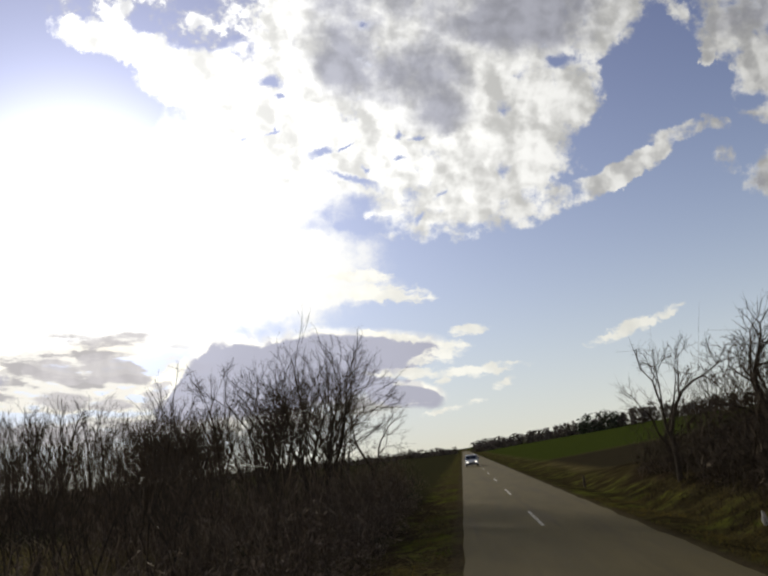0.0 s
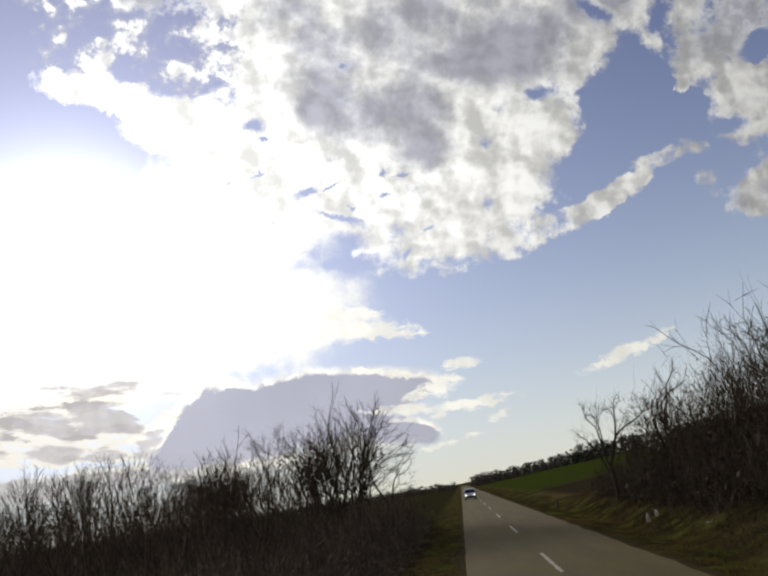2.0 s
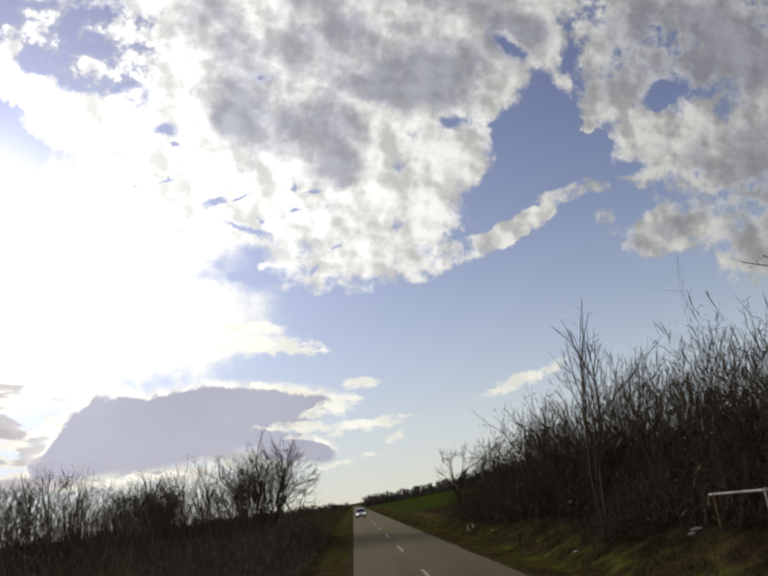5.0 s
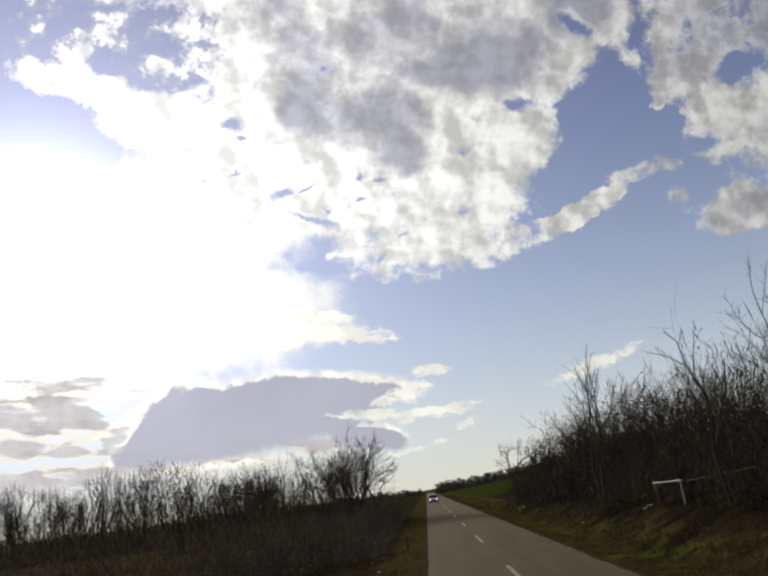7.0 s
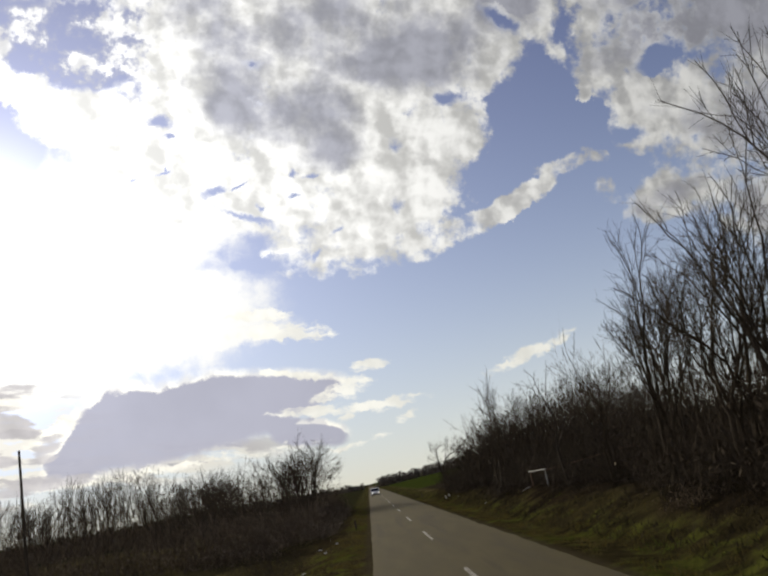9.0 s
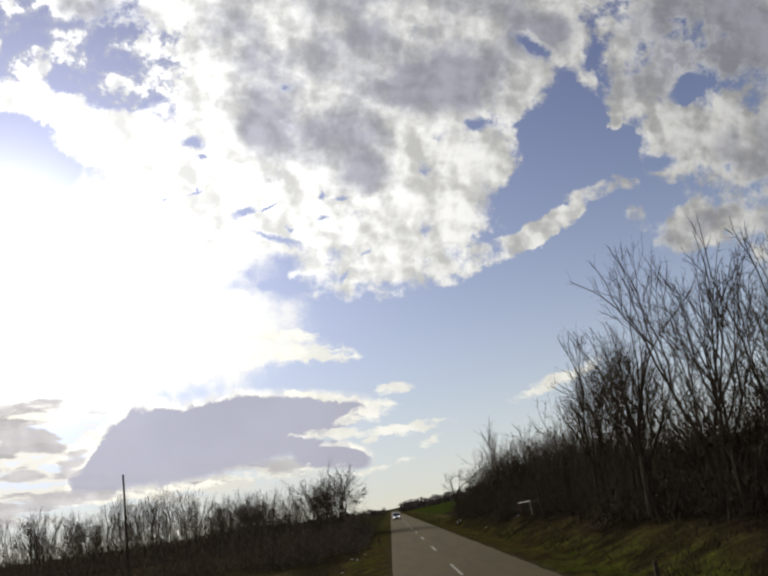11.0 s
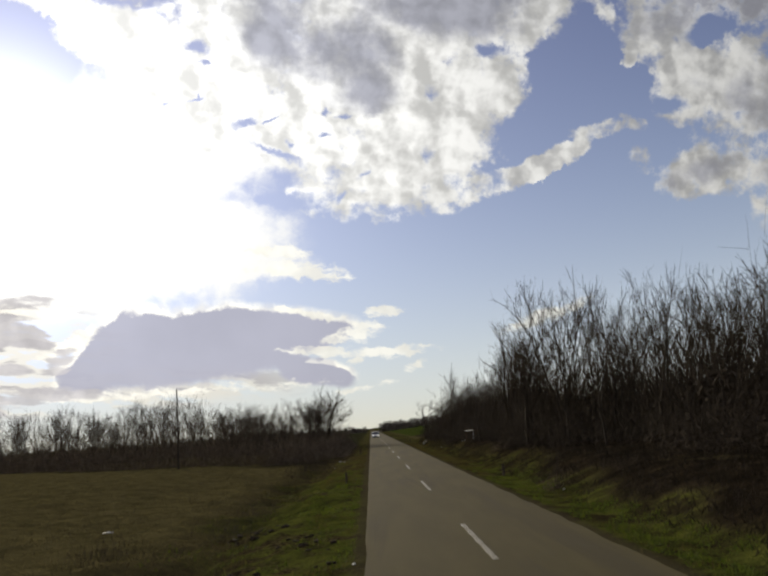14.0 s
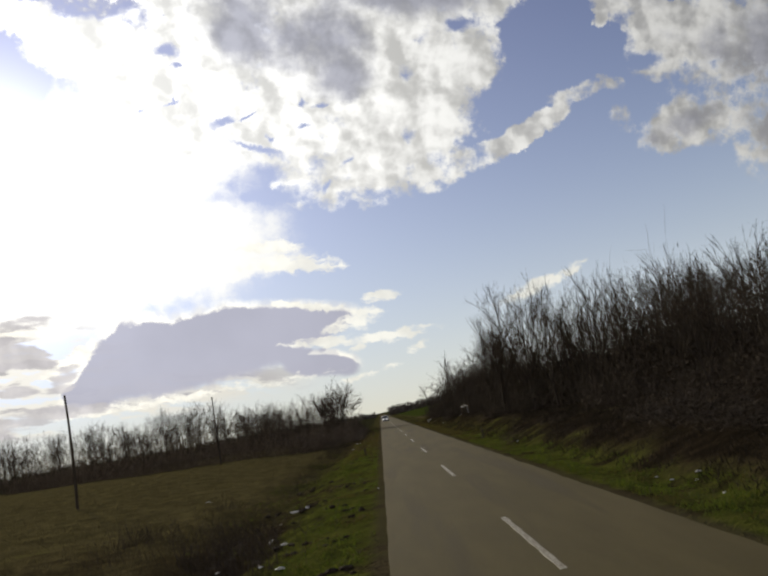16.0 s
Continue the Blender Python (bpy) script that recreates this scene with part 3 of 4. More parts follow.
class Wood:
    """Collects tapered branches as tubes."""

    def __init__(self, seed):
        self.rand = random.Random(seed)
        self.v, self.f = [], []

    def tube(self, points, radii, sides):
        base = len(self.v)
        for k, (p, r) in enumerate(zip(points, radii)):
            d = (points[min(k + 1, len(points) - 1)] - points[max(k - 1, 0)]).normalized()
            side = d.orthogonal().normalized()
            other = d.cross(side)
            for s in range(sides):
                a = 2 * math.pi * s / sides
                self.v.append(p + (side * math.cos(a) + other * math.sin(a)) * r)
        for k in range(len(points) - 1):
            for s in range(sides):
                t = (s + 1) % sides
                self.f.append((base + k * sides + s, base + k * sides + t, base + (k + 1) * sides + t, base + (k + 1) * sides + s))

    def line(self, start, way, length, steps, wander, lift):
        pts, d = [start.copy()], way.normalized()
        for _ in range(steps):
            d = (d + Vector([self.rand.gauss(0, wander) for _ in range(3)]) + Vector((0, 0, lift))).normalized()
            pts.append(pts[-1] + d * (length / steps))
        return pts

    def mesh(self, name, mat):
        return mesh_of(name, self.v, self.f, mat)


def grow(trunk, crown, start, way, length, radius, level, style):
    """A bough that forks again and again, with short side twigs."""
    rand = trunk.rand
    steps = 3 if level < 2 else 2
    pts = trunk.line(start, way, length, steps, style["wander"] * (0.5 if level == 0 else 1.0), style["lift"])
    end = max(radius * 0.72, 0.0045)
    radii = [radius + (end - radius) * k / steps for k in range(steps + 1)]
    (trunk if level < 3 else crown).tube(pts, radii, (7, 5, 4, 3)[min(level, 3)])
    if level > 0:
        for _ in range(style["twigs"]):
            at = rand.randrange(steps)
            p = pts[at].lerp(pts[at + 1], rand.random())
            out = ((pts[at + 1] - pts[at]).normalized() + Vector([rand.gauss(0, 0.55) for _ in range(3)])).normalized()
            q = crown.line(p, out, rand.uniform(0.25, 0.75) * style["twig"], 1, 0.1, 0.0)
            crown.tube(q, [style["fine"], 0.4 * style["fine"]], 3)
    if level >= style["levels"]:
        return
    d = (pts[-1] - pts[-2]).normalized()
    side = d.orthogonal().normalized()
    first = rand.uniform(0, 2 * math.pi)
    count = 3 if rand.random() < style["three"] else 2
    for k in range(count):
        lean = radians(rand.uniform(*style["lean"])) * (style["leader"] if k == 0 else 1.0)
        out = Matrix.Rotation(first + 2 * math.pi * k / count + rand.gauss(0, 0.4), 3, d) @ side
        out = d * math.cos(lean) + out * math.sin(lean)
        size = length * rand.uniform(*style["ratio"]) * (1.0 if k == 0 else 0.88)
        at = pts[-1] if k == 0 else pts[-2].lerp(pts[-1], rand.uniform(0.35, 1.0))
        grow(trunk, crown, at, out, size, end * (0.95 if k == 0 else 0.75), level + 1, style)


SLENDER = dict(levels=5, three=0.25, lean=(14, 34), leader=0.35, ratio=(0.72, 0.94), wander=0.10, lift=0.08, twigs=4, twig=0.9, stem=1.0, fine=0.007)
BUSHY = dict(levels=5, three=0.25, lean=(18, 38), leader=0.6, ratio=(0.68, 0.88), wander=0.13, lift=0.05, twigs=5, twig=0.7, stem=0.95, fine=0.0055)
SPREAD = dict(levels=5, three=0.25, lean=(20, 46), leader=0.6, ratio=(0.68, 0.90), wander=0.15, lift=0.0, twigs=3, twig=0.9, stem=1.0, fine=0.007)
FAN = dict(levels=5, three=0.30, lean=(14, 32), leader=0.45, ratio=(0.74, 0.96), wander=0.13, lift=0.10, twigs=5, twig=0.9, stem=0.85, fine=0.006)
BELT = dict(levels=4, three=0.30, lean=(14, 36), leader=0.4, ratio=(0.74, 0.95), wander=0.08, lift=0.04, twigs=4, twig=1.3, stem=1.0, fine=0.011)
WHIP = dict(levels=4, three=0.25, lean=(16, 42), leader=0.45, ratio=(0.74, 0.95), wander=0.10, lift=0.02, twigs=3, twig=0.8, stem=0.9, fine=0.007)


def make_tree(seed, height, girth, style, stems=1, splay=0.16):
    trunk, crown = Wood(seed), Wood(seed + 500)
    crown.rand = trunk.rand
    for s in range(stems):
        a = 2 * math.pi * s / stems + trunk.rand.random()
        out = Vector((math.cos(a), math.sin(a), 0))
        tilt = splay if stems > 1 else 0.05
        size = 0.26 * height * style["stem"] * (trunk.rand.uniform(0.75, 1.0) if s else 1.0)
        grow(trunk, crown, out * (0.15 if stems > 1 else 0.0), Vector((0, 0, 1)) + out * tilt, size, girth, 0, style)
    # drawn to its true height, with the foot let into the ground
    tall = max(v.z for v in trunk.v + crown.v)
    for w in (trunk, crown):
        w.v = [Vector((v.x * height / tall, v.y * height / tall, v.z * height / tall - 0.25)) for v in w.v]
    tree = new("bare_tree")
    part("trunk", trunk.mesh("trunk", BARK), None, tree)
    part("crown", crown.mesh("crown", TWIG), None, tree)
    return tree


def park(ob):
    """Takes a pattern out of the scene once its copies stand."""
    for o in (*ob.children_recursive, ob):
        bpy.data.objects.remove(o)


def plant(pattern, x, y, size, turn, label, group):
    m = pose(x, y, ground_z(x, y), 0, 0, turn) @ Matrix.Diagonal((size, size, size, 1))
    tree = copy_thing(pattern, m)
    tree.matrix_basis = m
    return tagged(tree, label, "tree", group)


def join_saplings(name, label, rows):
    """Countless saplings of a thicket as one mass: pattern, x, y, size, turn."""
    masses = {}
    for pattern, x, y, size, turn in rows:
        m = pose(x, y, ground_z(x, y), 0, 0, turn) @ Matrix.Diagonal((size, size, size, 1))
        for piece in pattern.children:
            me = piece.data
            co = np.empty(len(me.vertices) * 3)
            me.vertices.foreach_get("co", co)
            co = np.c_[co.reshape(-1, 3), np.ones(len(me.vertices))] @ np.array(m).T
            quads = np.array([p.vertices[:] for p in me.polygons])
            v, f, count = masses.setdefault(me.materials[0], ([], [], [0]))
            v.append(co[:, :3])
            f.append(quads + count[0])
            count[0] += len(co)
    thing = new(name)
    for mat, (v, f, _) in masses.items():
        part("stems" if mat is BARK else "twigs", mesh_of("stems", np.concatenate(v).tolist(), np.concatenate(f).tolist(), mat), None, thing)
    tagged(thing, label, "saplings", kind="stuff")


slender = [make_tree(10 + i, 11.0, 0.105, SLENDER) for i in range(6)]
twin = [make_tree(30 + i, 10.8, 0.105, FAN, 3, 0.09) for i in range(5)]
bushy = [make_tree(50 + i, 10.3, 0.085, BUSHY, 4, 0.20) for i in range(4)]
spread = [make_tree(70 + i, 8.0, 0.13, SPREAD) for i in range(4)]
whips = [make_tree(90 + i, 7.4, 0.045, WHIP, 1 + i % 2, 0.14) for i in range(6)]
belt = [make_tree(110 + i, 10.6, 0.09, BELT, 1 + i % 2, 0.10) for i in range(8)]
tall_fan = make_tree(131, 9.1, 0.075, dict(FAN, levels=4, lean=(9, 24), twigs=3), 2, 0.08)
gnarled = make_tree(76, 7.6, 0.14, dict(SPREAD, stem=2.0, levels=4, lift=0.03, fine=0.011))
R = random.Random(5)

# the clump beside the road
CLUMP = "bare multi-stemmed tree in a dense clump beside the road"
for x, y, h in ((-7.8, 44.0, 10.4), (-8.8, 50.0, 10.2), (-10.5, 43.0, 8.2), (-10.6, 49.0, 9.0), (-12.0, 47.0, 7.2), (-9.6, 41.0, 8.8), (-9.2, 57.0, 8.8), (-9.2, 46.0, 11.2), (-7.8, 53.0, 11.0)):
    plant(R.choice(bushy), x, y, h / 9.6, R.uniform(0, 360), CLUMP, "trees of the roadside clump")
plant(spread[2], -6.6, 59.0, 8.0 / 7.0, 40, "low crooked bare tree at the end of the clump", "trees of the roadside clump")

# the belt of young trees behind the field: it draws back as it runs away from the road


def belt_y(x):
    return 50.0 + 30.0 * ease(-16.0, -32.0, x)


for k in range(150):
    x = -15.0 - 92.0 * ((k + R.random()) / 150) ** 1.15
    y = belt_y(x) + R.uniform(-2, 16)
    h = R.uniform(8.0, 10.6) * (1.14 if -56 < x < -38 else 0.97 if x > -60 else 1.12) * (1.0 - 0.34 * ease(-30.0, -16.0, x))
    plant(R.choice(belt), x, y, h / 9.0, R.uniform(0, 360),
          "slender bare young tree in the belt behind the field", "trees of the field belt")
join_saplings("thicket_saplings", "slender bare saplings rising from the roadside thicket",
              [(R.choice(whips), R.uniform(-22.0, -7.6), R.uniform(14.0, 40.0), R.uniform(3.0, 4.8) / 6.5, R.uniform(0, 360)) for k in range(100)])

rows = []
for k in range(115):
    x = -12.0 - 90.0 * (k + R.random()) / 115
    rows.append((R.choice(belt), x, belt_y(x) + R.uniform(-7, 5), R.uniform(5.0, 8.6) / 9.0, R.uniform(0, 360)))
join_saplings("belt_saplings", "close-set bare saplings along the front of the field belt", rows)

# the wooded bank on the other side
BANK = "bare slender tree on the wooded roadside bank"
FANNED = "bare tree with fanned upright boughs on the bank"
for x, y, h in ((12.2, 32.3, 6.4), (8.9, 35.8, 5.8), (9.6, 39.0, 5.4), (13.5, 36.0, 6.4), (10.4, 29.0, 5.6)):
    plant(R.choice(spread), x, y, h / 7.0, R.uniform(0, 360), "crooked dark bare tree at the wood's end", "trees of the right bank")
plant(tall_fan, 9.2, -3.4, 1.02, 20, "tall thin bare tree with long upright boughs on the bank", "trees of the right bank")
plant(gnarled, 10.2, -19.6, 0.92, 120, "gnarled round-crowned bare tree on the bank", "trees of the right bank")
plant(bushy[1], 11.2, -24.5, 7.0 / 9.6, 75, FANNED, "trees of the right bank")
for x, y, h in ((11.0, -33.0, 8.6), (11.8, -37.0, 8.4), (12.6, -30.5, 7.0), (10.6, -42.0, 9.2), (12.4, -45.0, 9.4)):
    plant(R.choice(twin), x, y, h / 9.2, R.uniform(0, 360), FANNED, "trees of the right bank")
for x, y, h in ((11.8, -48.0, 8.6), (13.4, -47.0, 9.6), (14.1, -50.4, 8.6), (15.4, -55.7, 7.8), (12.6, -53.0, 7.6), (16.5, -60.0, 6.8), (18.5, -63.0, 6.5),
                (13.8, -58.0, 6.9), (18.2, -47.4, 8.7), (16.5, -45.1, 8.3), (19.6, -49.4, 7.7), (20.0, -68.0, 6.0), (17.5, -70.0, 5.8), (22.0, -75.0, 5.8)):
    plant(R.choice(slender), x, y, h / 9.2, R.uniform(0, 360), BANK, "trees of the right bank")
rows = []
for k in range(84):
    y = 38.0 - 86.0 * (k + R.random()) / 84
    rows.append((R.choice(whips), R.uniform(11.0, 17.0), y, R.uniform(5.0, 7.2) * (1.0 - 0.28 * ease(0, -8, y) * ease(-34, -26, y)) / 6.5, R.uniform(0, 360)))
plant(whips[1], 7.3, -63.6, 2.4 / 6.5, 30, "small pale bare sapling standing alone on the slope", "trees of the right bank")
join_saplings("bank_saplings", "bare saplings rising from the scrub of the bank", rows)
for k in range(96):
    y = -46.0 - 52.0 * (k + R.random()) / 96
    x = R.uniform(13.5, 25.0)
    plant(R.choice(slender + slender + belt), x, y, R.uniform(5.2, 7.0) * (1 - 0.52 * ease(-58, -90, y)) / 8.4, R.uniform(0, 360), BANK, "trees of the right bank")

for pattern in [tall_fan, gnarled] + belt + slender + twin + bushy + spread + whips:
    park(pattern)

# ------------------------------------------------------------ thickets


def make_thicket(seed, length, depth, height, stalks=56, leaves=580, coarse=1.0, leaf=GLARE_LIT_LEAF):
    w = Wood(seed)
    rand = w.rand

    def top(p):
        return height * max(0.25, 0.85 + 0.6 * noise.noise((p.x * 0.42, p.y * 0.42, seed)) + 0.25 * noise.noise((p.x * 1.5, p.y * 1.5, seed)))

    for _ in range(stalks):
        p = Vector((rand.gauss(0, length / 3.6), rand.uniform(-depth / 2, depth / 2), -0.1))
        h = top(p) * rand.uniform(0.5, 1.12)
        pts = w.line(p, Vector((rand.gauss(0, 0.30), rand.gauss(0, 0.30), 1)), h, 3, 0.20, -0.03)
        r = rand.uniform(0.006, 0.014) * min(coarse, 1.7)
        w.tube(pts, [r, r * 0.8, r * 0.55, 0.003], 3)
        for _ in range(5):
            at = rand.randrange(1, 3)
            start = pts[at].lerp(pts[at + 1], rand.random())
            q = w.line(start, Vector((rand.gauss(0, 0.7), rand.gauss(0, 0.7), 0.6)), h * rand.uniform(0.12, 0.34), 1, 0.2, 0.0)
            w.tube(q, [r * 0.5, 0.003], 3)
    stems = len(w.f)
    for k in range(leaves):
        p = Vector((rand.gauss(0, length / 3.8), rand.uniform(-depth / 2, depth / 2), 0))
        d = Vector([rand.gauss(0, 1) for _ in range(3)]).normalized()
        turn = rand.uniform(0, math.pi)
        if k % 3:
            # slivers of dead twig all through it
            p.z = top(p) * rand.random() ** 1.35 * 0.92
            a = (d + Vector((0, 0, 0.5))) * rand.uniform(0.12, 0.42)
            b = Vector((math.cos(turn), math.sin(turn), 0)) * rand.uniform(0.006, 0.016) * coarse
        else:
            # withered leaves low down
            p.z = top(p) * rand.random() * 0.48
            a = d * rand.uniform(0.06, 0.20) * coarse ** 0.5
            b = Vector((math.cos(turn), math.sin(turn), rand.gauss(0, 0.5))) * rand.uniform(0.02, 0.055) * coarse
        base = len(w.v)
        w.v += [p - a, p + b, p + a, p - b]
        w.f.append((base, base + 1, base + 2, base + 3))
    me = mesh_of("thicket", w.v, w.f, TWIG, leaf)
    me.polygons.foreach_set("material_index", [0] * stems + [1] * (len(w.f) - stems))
    return me


# thickets and far ones take the glare-lightened leaf, bank ones the dark copy
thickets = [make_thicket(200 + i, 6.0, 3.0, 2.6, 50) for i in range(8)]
bank_thickets = [make_thicket(250 + i, 6.5, 3.0, 2.6, 44, 600, 1.1, DARKENED_LEAF) for i in range(8)]
tall_thickets = [make_thicket(270 + i, 6.5, 3.2, 4.6, 26, 1450, 1.9, DARKENED_LEAF) for i in range(8)]
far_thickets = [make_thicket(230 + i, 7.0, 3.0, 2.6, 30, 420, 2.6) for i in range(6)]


def brush(x, y, size, turn, label, wide=1.0, kinds=thickets):
    ob = new("thicket", R.choice(kinds))
    ob.matrix_basis = pose(x, y, ground_z(x, y) - 0.1, 0, 0, turn) @ Matrix.Diagonal((wide, wide, size, 1))
    tagged(ob, label, "thicket", kind="stuff")


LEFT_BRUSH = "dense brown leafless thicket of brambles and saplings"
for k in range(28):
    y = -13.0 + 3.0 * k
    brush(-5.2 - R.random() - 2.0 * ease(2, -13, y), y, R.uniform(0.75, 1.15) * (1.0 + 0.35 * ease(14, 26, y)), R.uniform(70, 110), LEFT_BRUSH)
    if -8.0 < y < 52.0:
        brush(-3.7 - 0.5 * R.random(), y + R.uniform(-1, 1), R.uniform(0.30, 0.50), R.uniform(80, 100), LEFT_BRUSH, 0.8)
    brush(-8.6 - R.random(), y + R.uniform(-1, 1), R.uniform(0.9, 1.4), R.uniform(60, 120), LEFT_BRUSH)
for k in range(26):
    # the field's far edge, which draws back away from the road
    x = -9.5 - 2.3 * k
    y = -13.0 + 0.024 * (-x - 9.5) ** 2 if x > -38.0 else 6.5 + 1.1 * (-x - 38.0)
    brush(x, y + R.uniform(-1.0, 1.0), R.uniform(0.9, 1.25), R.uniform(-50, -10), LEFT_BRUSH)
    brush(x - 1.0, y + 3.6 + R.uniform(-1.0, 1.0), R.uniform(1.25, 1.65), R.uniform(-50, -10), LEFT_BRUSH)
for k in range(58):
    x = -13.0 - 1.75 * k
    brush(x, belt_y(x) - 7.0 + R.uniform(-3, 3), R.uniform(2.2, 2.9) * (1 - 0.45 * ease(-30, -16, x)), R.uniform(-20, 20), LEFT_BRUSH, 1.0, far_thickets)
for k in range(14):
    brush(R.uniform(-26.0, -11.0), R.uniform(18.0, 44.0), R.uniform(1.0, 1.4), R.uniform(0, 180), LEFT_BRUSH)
RIGHT_BRUSH = "dense dark leafless scrub on the roadside bank"
for k in range(38):
    y = 42.0 - 3.7 * k
    out = 0.7 * math.sin(k * 0.8) + 1.9 * ease(16, 4, y) + 2.2 * ease(-45, -58, y)
    low = 1.0 - 0.35 * ease(-56, -74, y)
    bulk = low * (1.0 + 0.40 * ease(30, 16, y) * ease(-12, -2, y) - 0.18 * ease(-4, -12, y) * ease(-38, -30, y) + 0.25 * ease(-34, -42, y) * ease(-68, -56, y))
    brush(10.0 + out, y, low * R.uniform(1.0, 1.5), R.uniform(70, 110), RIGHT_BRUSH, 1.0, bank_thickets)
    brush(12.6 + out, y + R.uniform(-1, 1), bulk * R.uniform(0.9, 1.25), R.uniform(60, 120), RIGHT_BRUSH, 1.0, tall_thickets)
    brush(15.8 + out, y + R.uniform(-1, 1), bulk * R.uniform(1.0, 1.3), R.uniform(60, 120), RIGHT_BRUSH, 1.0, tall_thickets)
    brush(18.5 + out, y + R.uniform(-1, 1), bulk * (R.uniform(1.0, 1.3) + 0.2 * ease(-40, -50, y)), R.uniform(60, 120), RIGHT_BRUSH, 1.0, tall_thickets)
for k in range(16):
    brush(21.0 + R.uniform(-1, 1), -46.0 - 3.4 * k, R.uniform(1.25, 1.6) * (1 - 0.03 * k), R.uniform(60, 120), RIGHT_BRUSH, 1.0, tall_thickets)
for x, y in ((10.2, -3.0), (10.4, -19.6), (10.8, -24.0), (10.8, -32.6), (10.5, -41.6), (11.5, -36.6), (11.7, -47.4)):
    brush(x, y + 0.4, R.uniform(0.6, 0.85), R.uniform(60, 120), RIGHT_BRUSH, 0.55, bank_thickets)
for k in range(14):
    y = -78.0 - 2.0 * k
    brush(10.6 + 1.3 * math.sin(k * 1.9) + 0.9 * ease(-60, -90, y), y, R.uniform(0.26, 0.46), R.uniform(60, 120), RIGHT_BRUSH, 1.0, bank_thickets)
brush(8.9, -4.9, 0.75, 80, RIGHT_BRUSH, 0.7, bank_thickets)
brush(7.4, -63.4, 0.42, 60, "low leafless bramble bush on the verge", 0.42)

def make_weeds(seed):
    w = Wood(seed)
    for _ in range(80):
        p = Vector((w.rand.gauss(0, 0.8), w.rand.gauss(0, 0.8), -0.05))
        h = w.rand.uniform(0.25, 1.1)
        pts = w.line(p, Vector((w.rand.gauss(0, 0.25), w.rand.gauss(0, 0.25), 1)), h, 3, 0.14, 0.0)
        w.tube(pts, [0.007, 0.006, 0.005, 0.003], 3)
        for _ in range(2):
            q = w.line(pts[w.rand.randrange(1, 4)], Vector((w.rand.gauss(0, 0.8), w.rand.gauss(0, 0.8), 0.7)), h * 0.3, 2, 0.2, 0.0)
            w.tube(q, [0.004, 0.004, 0.003], 3)
    return w.mesh("dead_weeds", TWIG)


weeds = [make_weeds(400 + i) for i in range(3)]
for x, y, size in ((-5.2, -84.7, 0.6), (-5.6, -87.0, 0.7), (-6.4, -80.5, 0.6), (-4.9, -89.5, 0.6), (-8.5, -86.0, 0.7), (-4.4, -88.0, 1.1), (-4.7, -87.0, 1.2), (-3.6, -91.6, 1.1), (-5.5, -83.0, 0.8), (-8.5, -82.0, 0.9), (-9.3, -81.0, 0.8), (-4.6, -61.5, 0.8), (-5.2, -48.0, 0.9),
                   (-5.4, -36.0, 1.0), (-5.0, -28.0, 1.1), (-5.6, -22.0, 1.2), (-5.2, -68.0, 0.8), (-7.5, -74.0, 0.7), (8.4, -72.0, 0.5), (8.8, -78.0, 0.5), (9.0, -84.0, 0.6),
                   (9.6, -90.0, 0.6), (9.2, -96.0, 0.5), (9.4, -66.0, 0.6), (9.0, -56.0, 0.5)):
    clump = new("dead_weeds", R.choice(weeds))
    clump.matrix_basis = pose(x, y, ground_z(x, y), 0, 0, R.uniform(0, 360)) @ Matrix.Diagonal((size, size, size, 1))
    tagged(clump, "clump of dead brown weed stalks in the verge", "weeds", kind="stuff")
brush(9.4, -38.0, 0.5, 40, "low leafless bramble bush on the bank", 0.5)

# ------------------------------------------------------------ far woods


def far_woods(name, label, rows, mat, seed):
    rand = random.Random(seed)
    v, f = [], []
    for x0, y0, x1, y1, count, tall in rows:
        for k in range(count):
            s = (k + rand.random()) / count
            x, y = x0 + (x1 - x0) * s, y0 + (y1 - y0) * s + rand.uniform(-8, 8)
            z, h, wide = ground_z(x, y), tall * rand.uniform(0.6, 1.1), tall * rand.uniform(0.3, 0.5)
            for _ in range(110):
                p = Vector((rand.gauss(0, 0.4) * wide, rand.gauss(0, 0.4) * wide, h * rand.random()))
                if rand.random() > 1.15 - 0.5 * p.z / h:
                    continue
                p += Vector((x, y, z))
                a = Vector([rand.gauss(0, 1) for _ in range(3)]).normalized() * 0.32
                b = Vector([rand.gauss(0, 1) for _ in range(3)]).normalized() * 0.75
                base = len(v)
                v += [p - a, p + b, p + a, p - b]
                f.append((base, base + 1, base + 2, base + 3))
    ob = new(name, mesh_of(name, v, f, mat))
    tagged(ob, label, "woods", kind="stuff")


far_woods("far_woods", "distant leafless wood along the edge of the green field",
          [(8, 420, 60, 300, 70, 5), (60, 300, 130, 240, 60, 6), (-4, 520, -120, 480, 70, 5), (-120, 480, -300, 420, 60, 6), (6, 500, 20, 430, 14, 6)], WOODS, 3)
far_woods("far_pines", "few dark conifers in the distant wood", [(44, 316, 58, 300, 9, 7)], PINE, 4)

# ------------------------------------------------------------ grass on the verges


